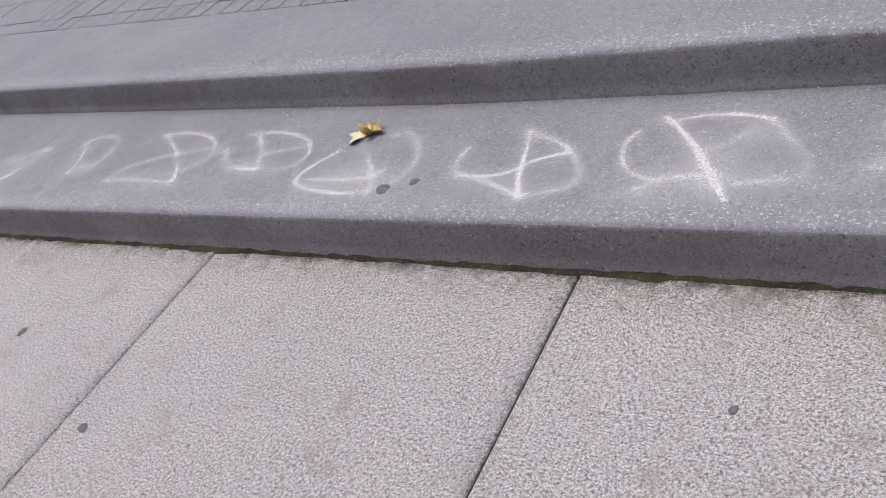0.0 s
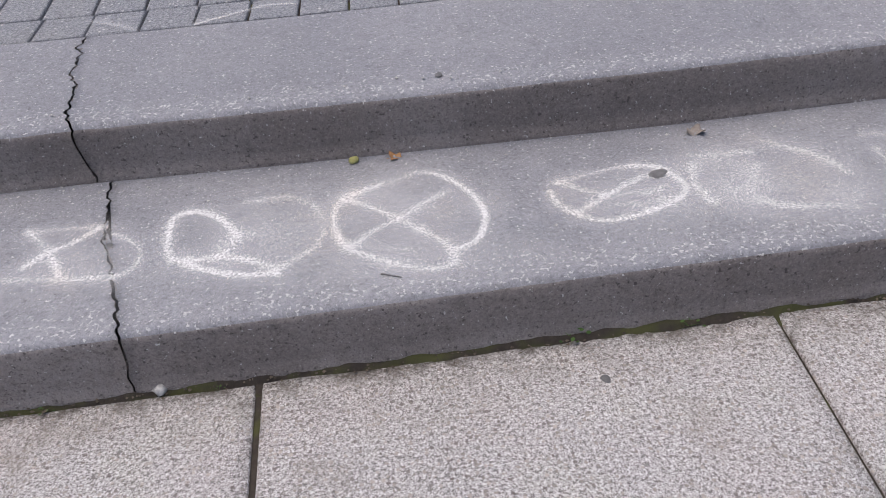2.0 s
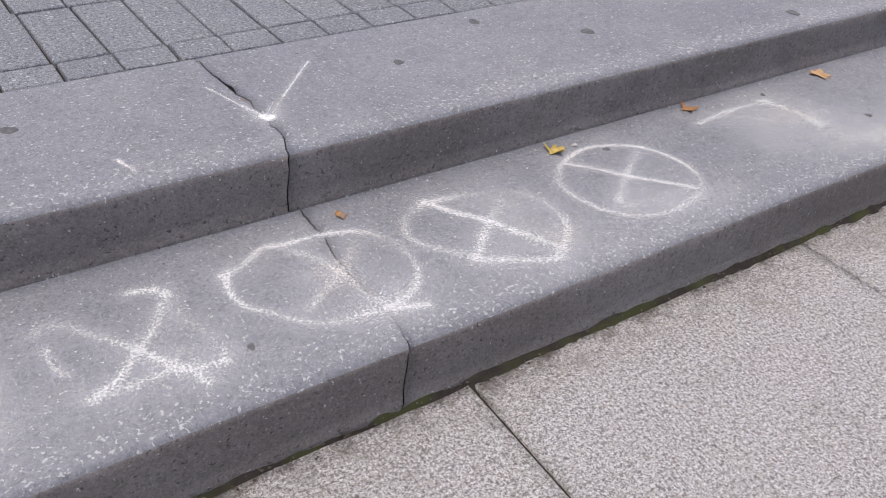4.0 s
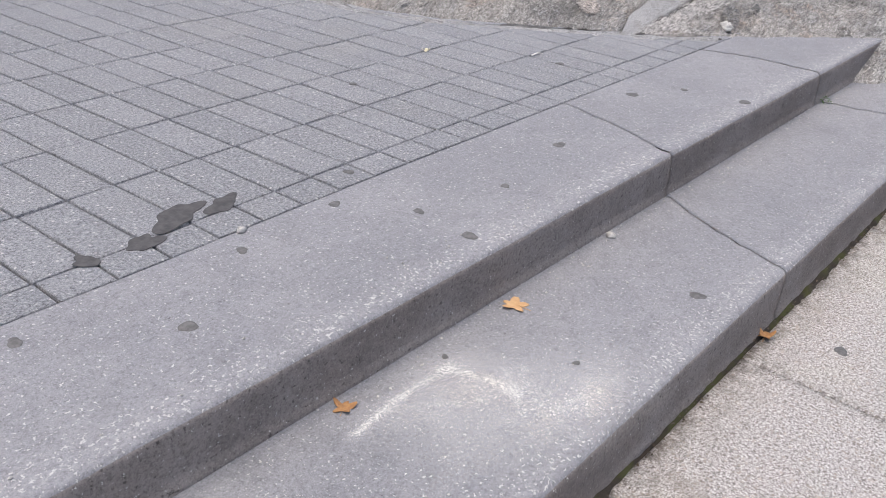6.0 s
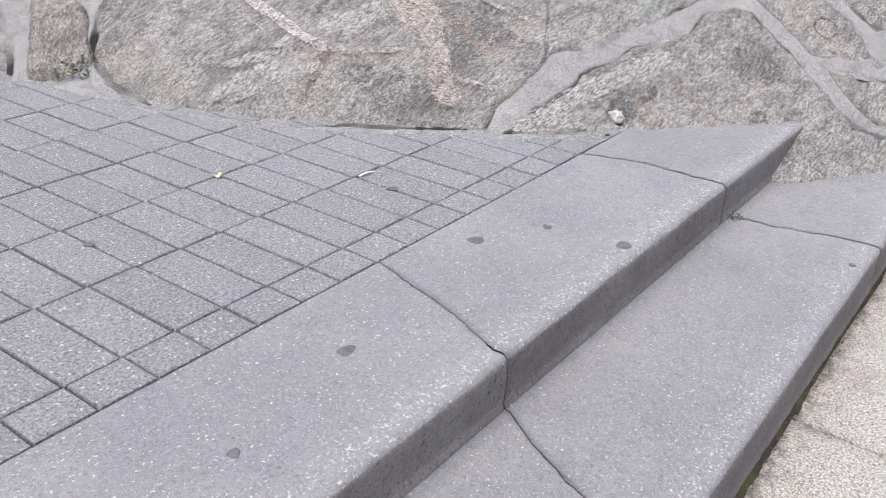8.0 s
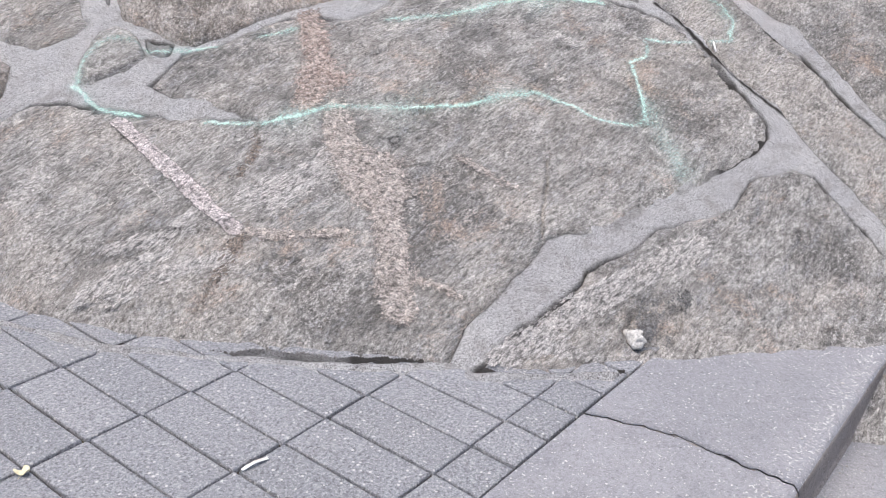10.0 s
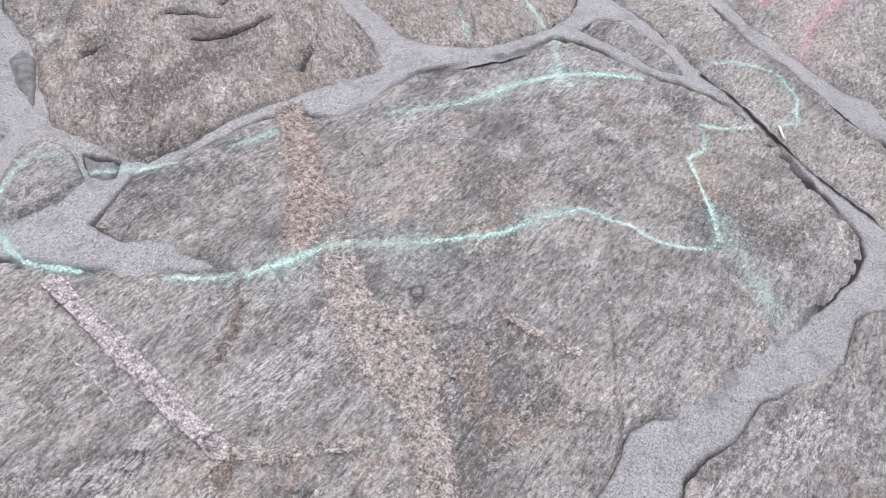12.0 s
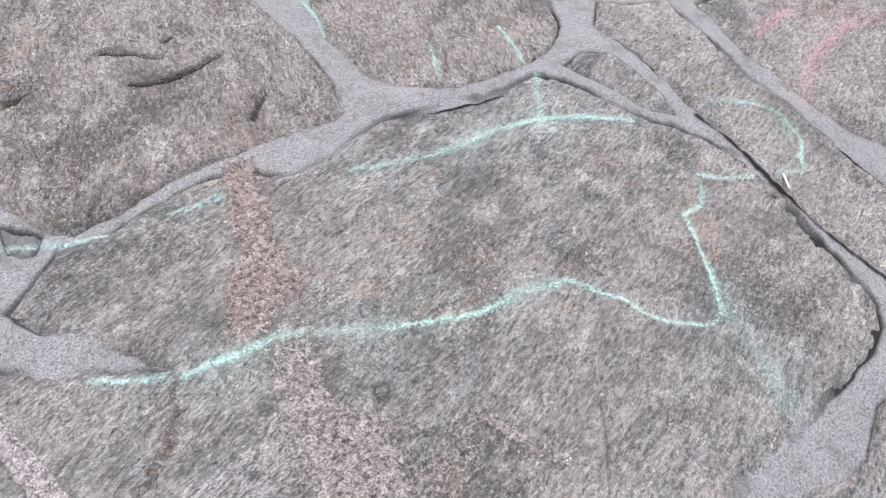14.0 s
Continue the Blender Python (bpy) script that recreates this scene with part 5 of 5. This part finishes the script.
def leaf(name, x, y, z, size, mat, label, turn, points=5, curl=0.25, seed=1, second=None):
    """A dry lobed leaf with a midrib crease, curled, on a thin stalk."""
    rng = random.Random(seed)
    bm = bmesh.new()
    n = points * 8
    ring = []
    for k in range(n):
        a = 6.2832 * k / n
        lobe = 0.52 + 0.48 * abs(math.cos(a * points / 2)) ** 1.6
        if abs(math.sin(a / 2)) < 0.25:
            lobe *= 0.8
        ring.append((a, size * lobe * rng.uniform(0.9, 1.06)))

    def lift(px, py):
        r2 = (px * px + py * py) / size**2
        return size * (0.04 + curl * r2 * (0.7 + 0.6 * math.sin(3 * math.atan2(py, px) + seed)) + 0.1 * abs(py) / size)

    core = bm.verts.new((0, 0, lift(0, 0)))
    loops = []
    for f in (0.35, 0.7, 1.0):
        loops.append([bm.verts.new((r * f * math.cos(a), r * f * math.sin(a), lift(r * f * math.cos(a), r * f * math.sin(a)))) for a, r in ring])
    for k in range(n):
        m = (k + 1) % n
        bm.faces.new((core, loops[0][k], loops[0][m]))
        for a, b in zip(loops, loops[1:]):
            bm.faces.new((a[k], b[k], b[m], a[m]))
    thing = new(name)
    me = from_bm("blade", bm, mat)
    blade = part("blade", me, thing)
    mod = blade.modifiers.new("thick", "SOLIDIFY")
    mod.thickness = 0.0008
    stalk = bmesh.new()
    bmesh.ops.create_cone(stalk, cap_ends=True, segments=6, radius1=size * 0.03, radius2=size * 0.02, depth=size * 0.8, matrix=pose(-size * 0.75, 0, size * 0.07, 0, 84, 0))
    part("stalk", from_bm("stalk", stalk, second or mat), thing)
    thing.matrix_world = pose(x, y, z, rng.uniform(-6, 6), rng.uniform(-6, 6), turn)
    return tagged(thing, label, "leaf", "fallen leaves")


leaf("fallen_leaf", 4.97, 0.46, Z_LOW, 0.042, M_LEAF_TAN, "dry tan star-lobed leaf flat on the lower step", 100, 5, 0.06, 3)
leaf("fallen_leaf", 4.36, 0.47, Z_LOW, 0.028, M_LEAF_BROWN, "crumpled brown leaf against the upper step's face", 30, 5, 0.35, 4)
leaf("fallen_leaf", 3.83, 0.45, Z_LOW, 0.03, M_LEAF_YELLOW, "curled yellow leaf beside a chalk oval", 200, 5, 0.5, 5)
leaf("fallen_leaf", -1.09, 0.43, Z_LOW, 0.055, M_LEAF_PALE, "pale cream leaf curled up on a chalk oval", 150, 3, 0.3, 6, M_LEAF_YELLOW)
leaf("fallen_leaf", -1.04, 0.45, Z_LOW + 0.002, 0.05, M_LEAF_YELLOW, "golden curled leaf leaning on a pale leaf", 60, 5, 0.95, 8)
leaf("fallen_leaf", 2.15, 0.46, Z_LOW, 0.026, M_LEAF_GREY, "small crumpled grey-brown leaf on the tread", 75, 3, 0.6, 9)
leaf("fallen_leaf", 3.19, 0.44, Z_LOW, 0.017, M_LEAF_BROWN, "tiny reddish brown leaf near the crack", 10, 3, 0.5, 10)
leaf("fallen_leaf", 5.585, -0.02, 0.006, 0.028, M_LEAF_BROWN, "orange brown leaf lodged at the step's foot", 10, 5, 0.6, 11)
leaf("fallen_leaf", 6.46, 3.06, Z_TOP + 0.004, 0.05, M_LEAF_BROWN, "brown leaf under a weed by the boulder", 40, 5, 0.5, 12)
leaf("fallen_leaf", 6.17, 1.845, Z_TOP + 0.006, 0.02, M_LEAF_PALE, "small pale yellow leaf curled on the pavers", 30, 3, 0.6, 14)
leaf("fallen_leaf", 1.42, 0.515, Z_LOW, 0.02, M_LEAF_BROWN, "small dull brown leaf at the riser", 10, 3, 0.4, 13)

seed_pod = new("seed_pod", blob("seed_pod", make_plain("olive_seed", (0.25, 0.24, 0.08), (0.4, 0.38, 0.16), 60), (0.014, 0.011, 0.009), 3, 0.2))
seed_pod.matrix_world = pose(1.32, 0.515, Z_LOW + 0.008, 0, 0, 20)
tagged(seed_pod, "small olive yellow seed at the foot of the riser", "seed")
twig_bm = bmesh.new()
bmesh.ops.create_cone(twig_bm, cap_ends=True, segments=6, radius1=0.0022, radius2=0.001, depth=0.045, matrix=pose(0, 0, 0, 90, 0, 0))
for v in twig_bm.verts:
    v.co.x += 9 * v.co.y**2
twig = new("twig", from_bm("twig", twig_bm, M_GUM))
twig.matrix_world = pose(1.38, 0.07, Z_LOW + 0.003, 0, 0, 65)
tagged(twig, "thin dark curved twig on the tread", "twig")


def pebble(x, y, z, r, seed, mat, label):
    ob = new("pebble", blob("pebble", mat, (r, r * 0.8, r * 0.6), seed, 0.5, 2))
    ob.matrix_world = pose(x, y, z + r * 0.4, 0, 0, seed * 47)
    return tagged(ob, label, "pebble", "loose pebbles")


pebble(0.88, -0.005, 0.004, 0.016, 1, M_PEBBLE, "white pebble in the joint at the step's foot")
pebble(5.51, 0.485, Z_LOW, 0.017, 2, M_PEBBLE, "small white crumb on the lower step")
pebble(3.9, 0.45, Z_LOW, 0.009, 3, M_PEBBLE, "white chip beside a yellow leaf")
pebble(4.53, 1.03, Z_TOP + 0.002, 0.014, 4, M_PEBBLE, "pale chip at the paver edge")
rng = random.Random(12)
grit_v, grit_f = [], []
for k in range(420):
    x = rng.uniform(-2.5, 8.0)
    top = rng.random() < 0.25
    y = (float(y_up(x)) - abs(rng.gauss(0, 0.05)) - 0.006) if not top else float(y_up(x)) + 0.03 + abs(rng.gauss(0, 0.06))
    if rng.random() < 0.25:
        y = rng.uniform(0.05, 0.5) if not top else y
    r, z = rng.uniform(0.0018, 0.0055), Z_TOP if top else Z_LOW
    b = len(grit_v)
    for dx, dy, dz in ((1, 0, 0.3), (-0.8, 0.3, 0.2), (0.1, 1, 0.3), (-0.1, -0.9, 0.4), (0, 0.1, 1.1), (0.1, 0, -0.4)):
        grit_v.append((x + dx * r * rng.uniform(0.7, 1.2), y + dy * r * rng.uniform(0.7, 1.2), z + 0.001 + dz * r))
    grit_f += [tuple(b + i for i in f) for f in ((0, 2, 4), (2, 1, 4), (1, 3, 4), (3, 0, 4), (2, 0, 5), (1, 2, 5), (3, 1, 5), (0, 3, 5))]
tagged(new("grit", mesh_of("grit", grit_v, grit_f, [M_PEBBLE], smooth=False)), "pale grit scattered on the step treads", "grit", kind="stuff")

crumb_v, crumb_f = [], []
for k in range(900):
    x, y, r = rng.uniform(-3, 8.3), -0.004 - abs(rng.gauss(0, 0.012)), rng.uniform(0.0015, 0.005)
    b = len(crumb_v)
    for dx, dy, dz in ((1, 0, 0.3), (-0.8, 0.3, 0.2), (0.1, 1, 0.3), (-0.1, -0.9, 0.4), (0, 0.1, 1.1), (0.1, 0, -0.4)):
        crumb_v.append((x + dx * r * rng.uniform(0.7, 1.4), y + dy * r * rng.uniform(0.7, 1.2), 0.004 + dz * r))
    crumb_f += [tuple(b + i for i in f) for f in ((0, 2, 4), (2, 1, 4), (1, 3, 4), (3, 0, 4), (2, 0, 5), (1, 2, 5), (3, 1, 5), (0, 3, 5))]
tagged(new("crumbs", mesh_of("crumbs", crumb_v, crumb_f, [M_CRUMB], smooth=False)), "dark crumbs and leaf bits along the step's foot", "debris", kind="stuff")

cigarette = tagged(new("paper_stick"), "thin white paper stick in the rock crevice", "paper stick")
bm = bmesh.new()
bmesh.ops.create_cone(bm, cap_ends=True, segments=10, radius1=0.004, radius2=0.004, depth=0.06)
part("roll", from_bm("roll", bm, M_PAPER), cigarette)
cx, cy = 9.17, 1.62
cigarette.matrix_world = pose(cx, cy, float(rock_at(np.array([cx]), np.array([cy]))[0]) + 0.012, 60, 0, 130)
straw = tagged(new("paper_scrap"), "thin white paper strip lying on the pavers", "paper scrap")
bm = bmesh.new()
bmesh.ops.create_cube(bm, size=1, matrix=Matrix.Diagonal((0.07, 0.009, 0.002, 1)))
bmesh.ops.subdivide_edges(bm, edges=bm.edges[:], cuts=3)
for v in bm.verts:
    v.co.z += 0.004 * math.cos(v.co.x * 60)
part("strip", from_bm("strip", bm, M_PAPER), straw)
straw.matrix_world = pose(6.54, 1.508, Z_TOP + 0.006, 0, 0, -8)
stone = new("white_stone", blob("white_stone", M_PEBBLE, (0.037, 0.028, 0.026), 5, 0.8, 3))
sx, sy = 7.70, 1.13
stone.matrix_world = pose(sx, sy, Z_TOP + 0.03, 0, 0, 30)
tagged(stone, "pale grey lumpy stone wedged in a hollow of the rock", "stone")


def weed(x, y, z, size, count, seed, label):
    """A low rosette of small toothed leaves on thin stems."""
    rng = random.Random(seed)
    thing = new("weed")
    bm = bmesh.new()
    for k in range(count):
        a, out = rng.uniform(0, 6.28), size * rng.uniform(0.25, 1.0)
        px, py, pz = out * math.cos(a), out * math.sin(a), size * rng.uniform(0.15, 1.1) * (1 - 0.5 * out / size)
        ls = min(size * rng.uniform(0.22, 0.42), rng.uniform(0.014, 0.026))
        m = Matrix.Translation((px, py, pz)) @ Euler((rng.uniform(-0.5, 0.5), rng.uniform(-0.7, 0.3), a)).to_matrix().to_4x4()
        pts = [(-0.5, 0, 0), (-0.2, 0.3, 0.04), (0.2, 0.34, 0.06), (0.5, 0.12, 0.0), (0.62, 0, -0.03), (0.5, -0.12, 0), (0.2, -0.34, 0.06), (-0.2, -0.3, 0.04)]
        c = bm.verts.new(m @ Vector((0.05 * ls, 0, -0.03 * ls)))
        vs = [bm.verts.new(m @ Vector((u * ls, w * ls, h * ls))) for u, w, h in pts]
        for i in range(8):
            bm.faces.new((c, vs[i], vs[(i + 1) % 8]))
    part("leaves", from_bm("leaves", bm, M_GREEN), thing)
    st = bmesh.new()
    for k in range(max(3, count // 3)):
        a = rng.uniform(0, 6.28)
        tip = Vector((math.cos(a) * size * 0.6, math.sin(a) * size * 0.6, size * 0.5))
        bmesh.ops.create_cone(st, segments=5, radius1=size * 0.03, radius2=size * 0.015, depth=tip.length,
                              matrix=Matrix.Translation(tip / 2) @ tip.to_track_quat("Z", "Y").to_matrix().to_4x4())
    part("stems", from_bm("stems", st, M_GREEN), thing)
    thing.matrix_world = pose(x, y, z)
    return tagged(thing, label, "weed", "weeds in the joints")


weed(1.745, -0.012, 0.0, 0.034, 9, 1, "small green weed in the joint at the step's foot")
weed(1.99, -0.016, 0.0, 0.03, 8, 2, "small green weed at the step's foot")
weed(0.645, -0.008, 0.0, 0.022, 6, 3, "tiny green seedling below the crack")
weed(-0.45, -0.012, 0.0, 0.022, 7, 4, "tiny dull green weed at the step's foot")
weed(6.485, 3.12, Z_TOP + 0.012, 0.12, 130, 5, "leafy green weed growing in the cleft beside the boulder")
weed(7.46, 0.5, Z_LOW, 0.035, 20, 6, "mossy green tuft in the corner of the crack")
weed(1.0, -0.02, 0.0, 0.014, 5, 7, "tiny green sprout in the joint")
weed(6.2, -0.012, 0.0, 0.018, 6, 8, "tiny green sprout at the step's foot")

# ring marks left on the rock
for k, (x, y, r) in enumerate([(6.955, 2.395, 0.022), (9.0, 0.69, 0.055), (7.75, 2.18, 0.018)]):
    ring = [(x + r * 1.15 * math.cos(a), y + r * math.sin(a)) for a in np.linspace(0, 6.2, 16)]
    tagged(new("ring_mark", film("ring_mark", [(ring, 0.008, 0.9)], rock_at, M_RING_SHADE, 0.003, 0.004, 60 + k)), "thin dark ring scratched on the rock face", "ring mark", "ring marks")

# dried spills on the pavers
for k, (x, y, rx, ry) in enumerate([(4.46, 1.21, 0.085, 0.05), (4.59, 1.19, 0.06, 0.035), (4.32, 1.14, 0.05, 0.035), (4.17, 1.15, 0.03, 0.03)]):
    bm = bmesh.new()
    n = 40
    r = random.Random(k + 3)
    ph = [r.uniform(0, 6.28) for _ in range(5)]
    rim = []
    for i in range(n):
        a = 6.2832 * i / n
        q = 1 + sum(0.16 / (j + 1) ** 0.5 * math.sin((j + 2) * a + ph[j]) for j in range(5))
        rim.append(bm.verts.new((rx * q * math.cos(a), ry * q * math.sin(a), 0)))
    top = bmesh.ops.extrude_face_region(bm, geom=[bm.faces.new(rim)])
    for v in [e for e in top["geom"] if isinstance(e, bmesh.types.BMVert)]:
        v.co = Vector((v.co.x * 0.97, v.co.y * 0.97, 0.0012))
    spill = new("dried_spill", from_bm("dried_spill", bm, M_STAIN, False))
    spill.matrix_world = pose(x, y, Z_TOP + 0.0035, 0, 0, 25)
    tagged(spill, "dark dried spill spread over the block pavers", "spill", "dried spills")

# ---- pavement slabs ----
tagged(new("joint_fill", mesh_of("joint_fill", [(-8.6, -5, -0.011), (11.4, -5, -0.011), (11.4, -0.008, -0.011), (-8.6, -0.008, -0.011)], [(0, 1, 2, 3)], [M_SOIL])),
       "dark dirt filling the slab joints", "joint dirt", kind="structure")
JOINTS = [-8.6, -7.2, -5.8, -4.4, -3.0, -1.56, -0.13, 1.081, 2.177, 3.255, 4.357, 5.44, 6.62, 7.8, 9.0, 10.2, 11.4]
walkway = tagged(new("pavement"), "pale speckled exposed-aggregate concrete slabs with narrow joints", "pavement", kind="structure")
for a, b in zip(JOINTS, JOINTS[1:]):
    for y0, y1 in ((-1.75, -0.012), (-3.4, -1.756), (-5.0, -3.406)):
        ga = 0.007 if abs(a - 1.081) < 0.01 else 0.0035
        gb = 0.007 if abs(b - 1.081) < 0.01 else 0.0035
        x0, x1, c = a + ga, b - gb, 0.004
        nx, ny = 30, 24
        us = np.r_[0, c, np.linspace(0, x1 - x0, nx)[1:-1], x1 - x0 - c, x1 - x0] + x0
        vs = np.sort(np.r_[0, c, np.linspace(0, y1 - y0, ny)[1:-1], y1 - y0 - 0.08, y1 - y0 - 0.04, y1 - y0 - c, y1 - y0]) + y0
        gx, gy = np.meshgrid(us, vs, indexing="ij")
        rim = np.minimum(np.minimum(gx - x0, x1 - gx), np.minimum(gy - y0, y1 - gy))
        gy = gy + np.where(y1 - gy < 0.01, 0.008 * fbm(gx, gx * 0, 6, 3, 4), 0)
        gz = np.where(rim < 1e-6, -0.006, 0.0)
        wear = np.clip(1.0 - (y1 - gy) / 0.12, 0, 1) * (y1 > -0.1) * 0.85 + 0.35 * np.clip(1 - rim / 0.03, 0, 1)
        idx = np.arange(gx.size).reshape(gx.shape)
        quads = [tuple(q) for q in np.stack([idx[:-1, :-1], idx[1:, :-1], idx[1:, 1:], idx[:-1, 1:]], -1).reshape(-1, 4)]
        verts = np.stack([gx, gy, gz], -1).reshape(-1, 3)
        ring = [*idx[:, 0], *idx[-1, 1:], *idx[-2::-1, -1], *idx[0, -2:0:-1]]
        n0 = len(verts)
        verts = np.vstack([verts, verts[ring] - (0, 0, 0.06)])
        wear = np.r_[wear.ravel(), np.ones(len(ring))]
        for i in range(len(ring)):
            j = (i + 1) % len(ring)
            quads.append((ring[i], n0 + i, n0 + j, ring[j]))
        part("slab", mesh_of("slab", verts, quads, [M_SLAB], wear), walkway)

# ---- block pavers ----
PW, PD = 0.147, 0.338


def paver_mesh(w, d):
    c, g = 0.006, 0.0031
    hx, hy = w / 2 - g, d / 2 - g
    v = [(sx * (hx - c), sy * (hy - c), 0) for sx, sy in ((-1, -1), (1, -1), (1, 1), (-1, 1))]
    v += [(sx * (hx - c * 0.25), sy * (hy - c * 0.25), -0.0025) for sx, sy in ((-1, -1), (1, -1), (1, 1), (-1, 1))]
    v += [(sx * hx, sy * hy, -0.009) for sx, sy in ((-1, -1), (1, -1), (1, 1), (-1, 1))]
    v += [(sx * hx, sy * hy, -0.05) for sx, sy in ((-1, -1), (1, -1), (1, 1), (-1, 1))]
    f = [(0, 1, 2, 3)]
    for r in (0, 4, 8):
        for k in range(4):
            m = (k + 1) % 4
            f.append((r + m, r + k, r + 4 + k, r + 4 + m))
    return v, f


paving = tagged(new("block_paving"), "blue-grey rectangular concrete block pavers laid in straight rows", "paving", kind="structure")
whole = mesh_of("paver", *paver_mesh(PW, PD), [M_PAVER], smooth=False)
cut = mesh_of("cut_paver", *paver_mesh(PW, 0.125), [M_PAVER], smooth=False)
rng = random.Random(77)
rest_v, rest_f = [], []


def joint_x(k):
    """Where the k-th paver joint meets the step: the courses are not quite evenly laid."""
    return float(np.interp(k, (-100, -31, -27, -16, -10, 0, 13, 40), (-9.69, 0.45, 1.061, 2.627, 3.467, 4.898, 6.806, 10.775)))


for row in range(0, 14):
    for col in range(-85, 25):
        x0, x1 = joint_x(col), joint_x(col + 1)
        x, stretch = (x0 + x1) / 2 - 0.018 * max(row - 0.5, 0), (x1 - x0) / PW
        yb, d0 = float(y_pave(x)), float(np.interp(x, (0.5, 2.8, 3.6, 5.5), (0.155, 0.108, 0.112, 0.132)))
        y = yb + 0.005 + d0 / 2 if row == 0 else yb + 0.003 + d0 + (row - 0.5) * PD
        lean = math.degrees(math.atan2(float(y_pave(x + 0.1) - y_pave(x - 0.1)), 0.2))
        m = pose(x + rng.gauss(0, 0.0009), y + rng.gauss(0, 0.0012), Z_TOP + 0.002 + rng.gauss(0, 0.0008), rng.gauss(0, 0.18), rng.gauss(0, 0.22), lean + rng.gauss(0, 0.25))
        m = m @ Matrix(((1, -0.053 if row else 0, 0, 0), (0, 1, 0, 0), (0, 0, 1, 0), (0, 0, 0, 1))) @ Matrix.Diagonal((stretch, d0 / 0.125 if row == 0 else 1.0, 1.0, 1.0))
        if float(slope(np.array(x), np.array(y))) > Z_TOP + 0.2 or x < -8.9:
            continue
        if 2.6 < x < 7.5 and row < 9:
            ob = under(new("paver", cut if row == 0 else whole), paving)
            ob.matrix_local = m
        else:
            b = len(rest_v)
            pv, pf = paver_mesh(PW, 0.125 if row == 0 else PD)
            rest_v += [tuple(m @ Vector(p)) for p in pv]
            rest_f += [tuple(b + i for i in f) for f in pf]
tagged(part("far_pavers", mesh_of("far_pavers", rest_v, rest_f, [M_PAVER], smooth=False), paving, "more of the same pavers farther along"), kind="stuff")
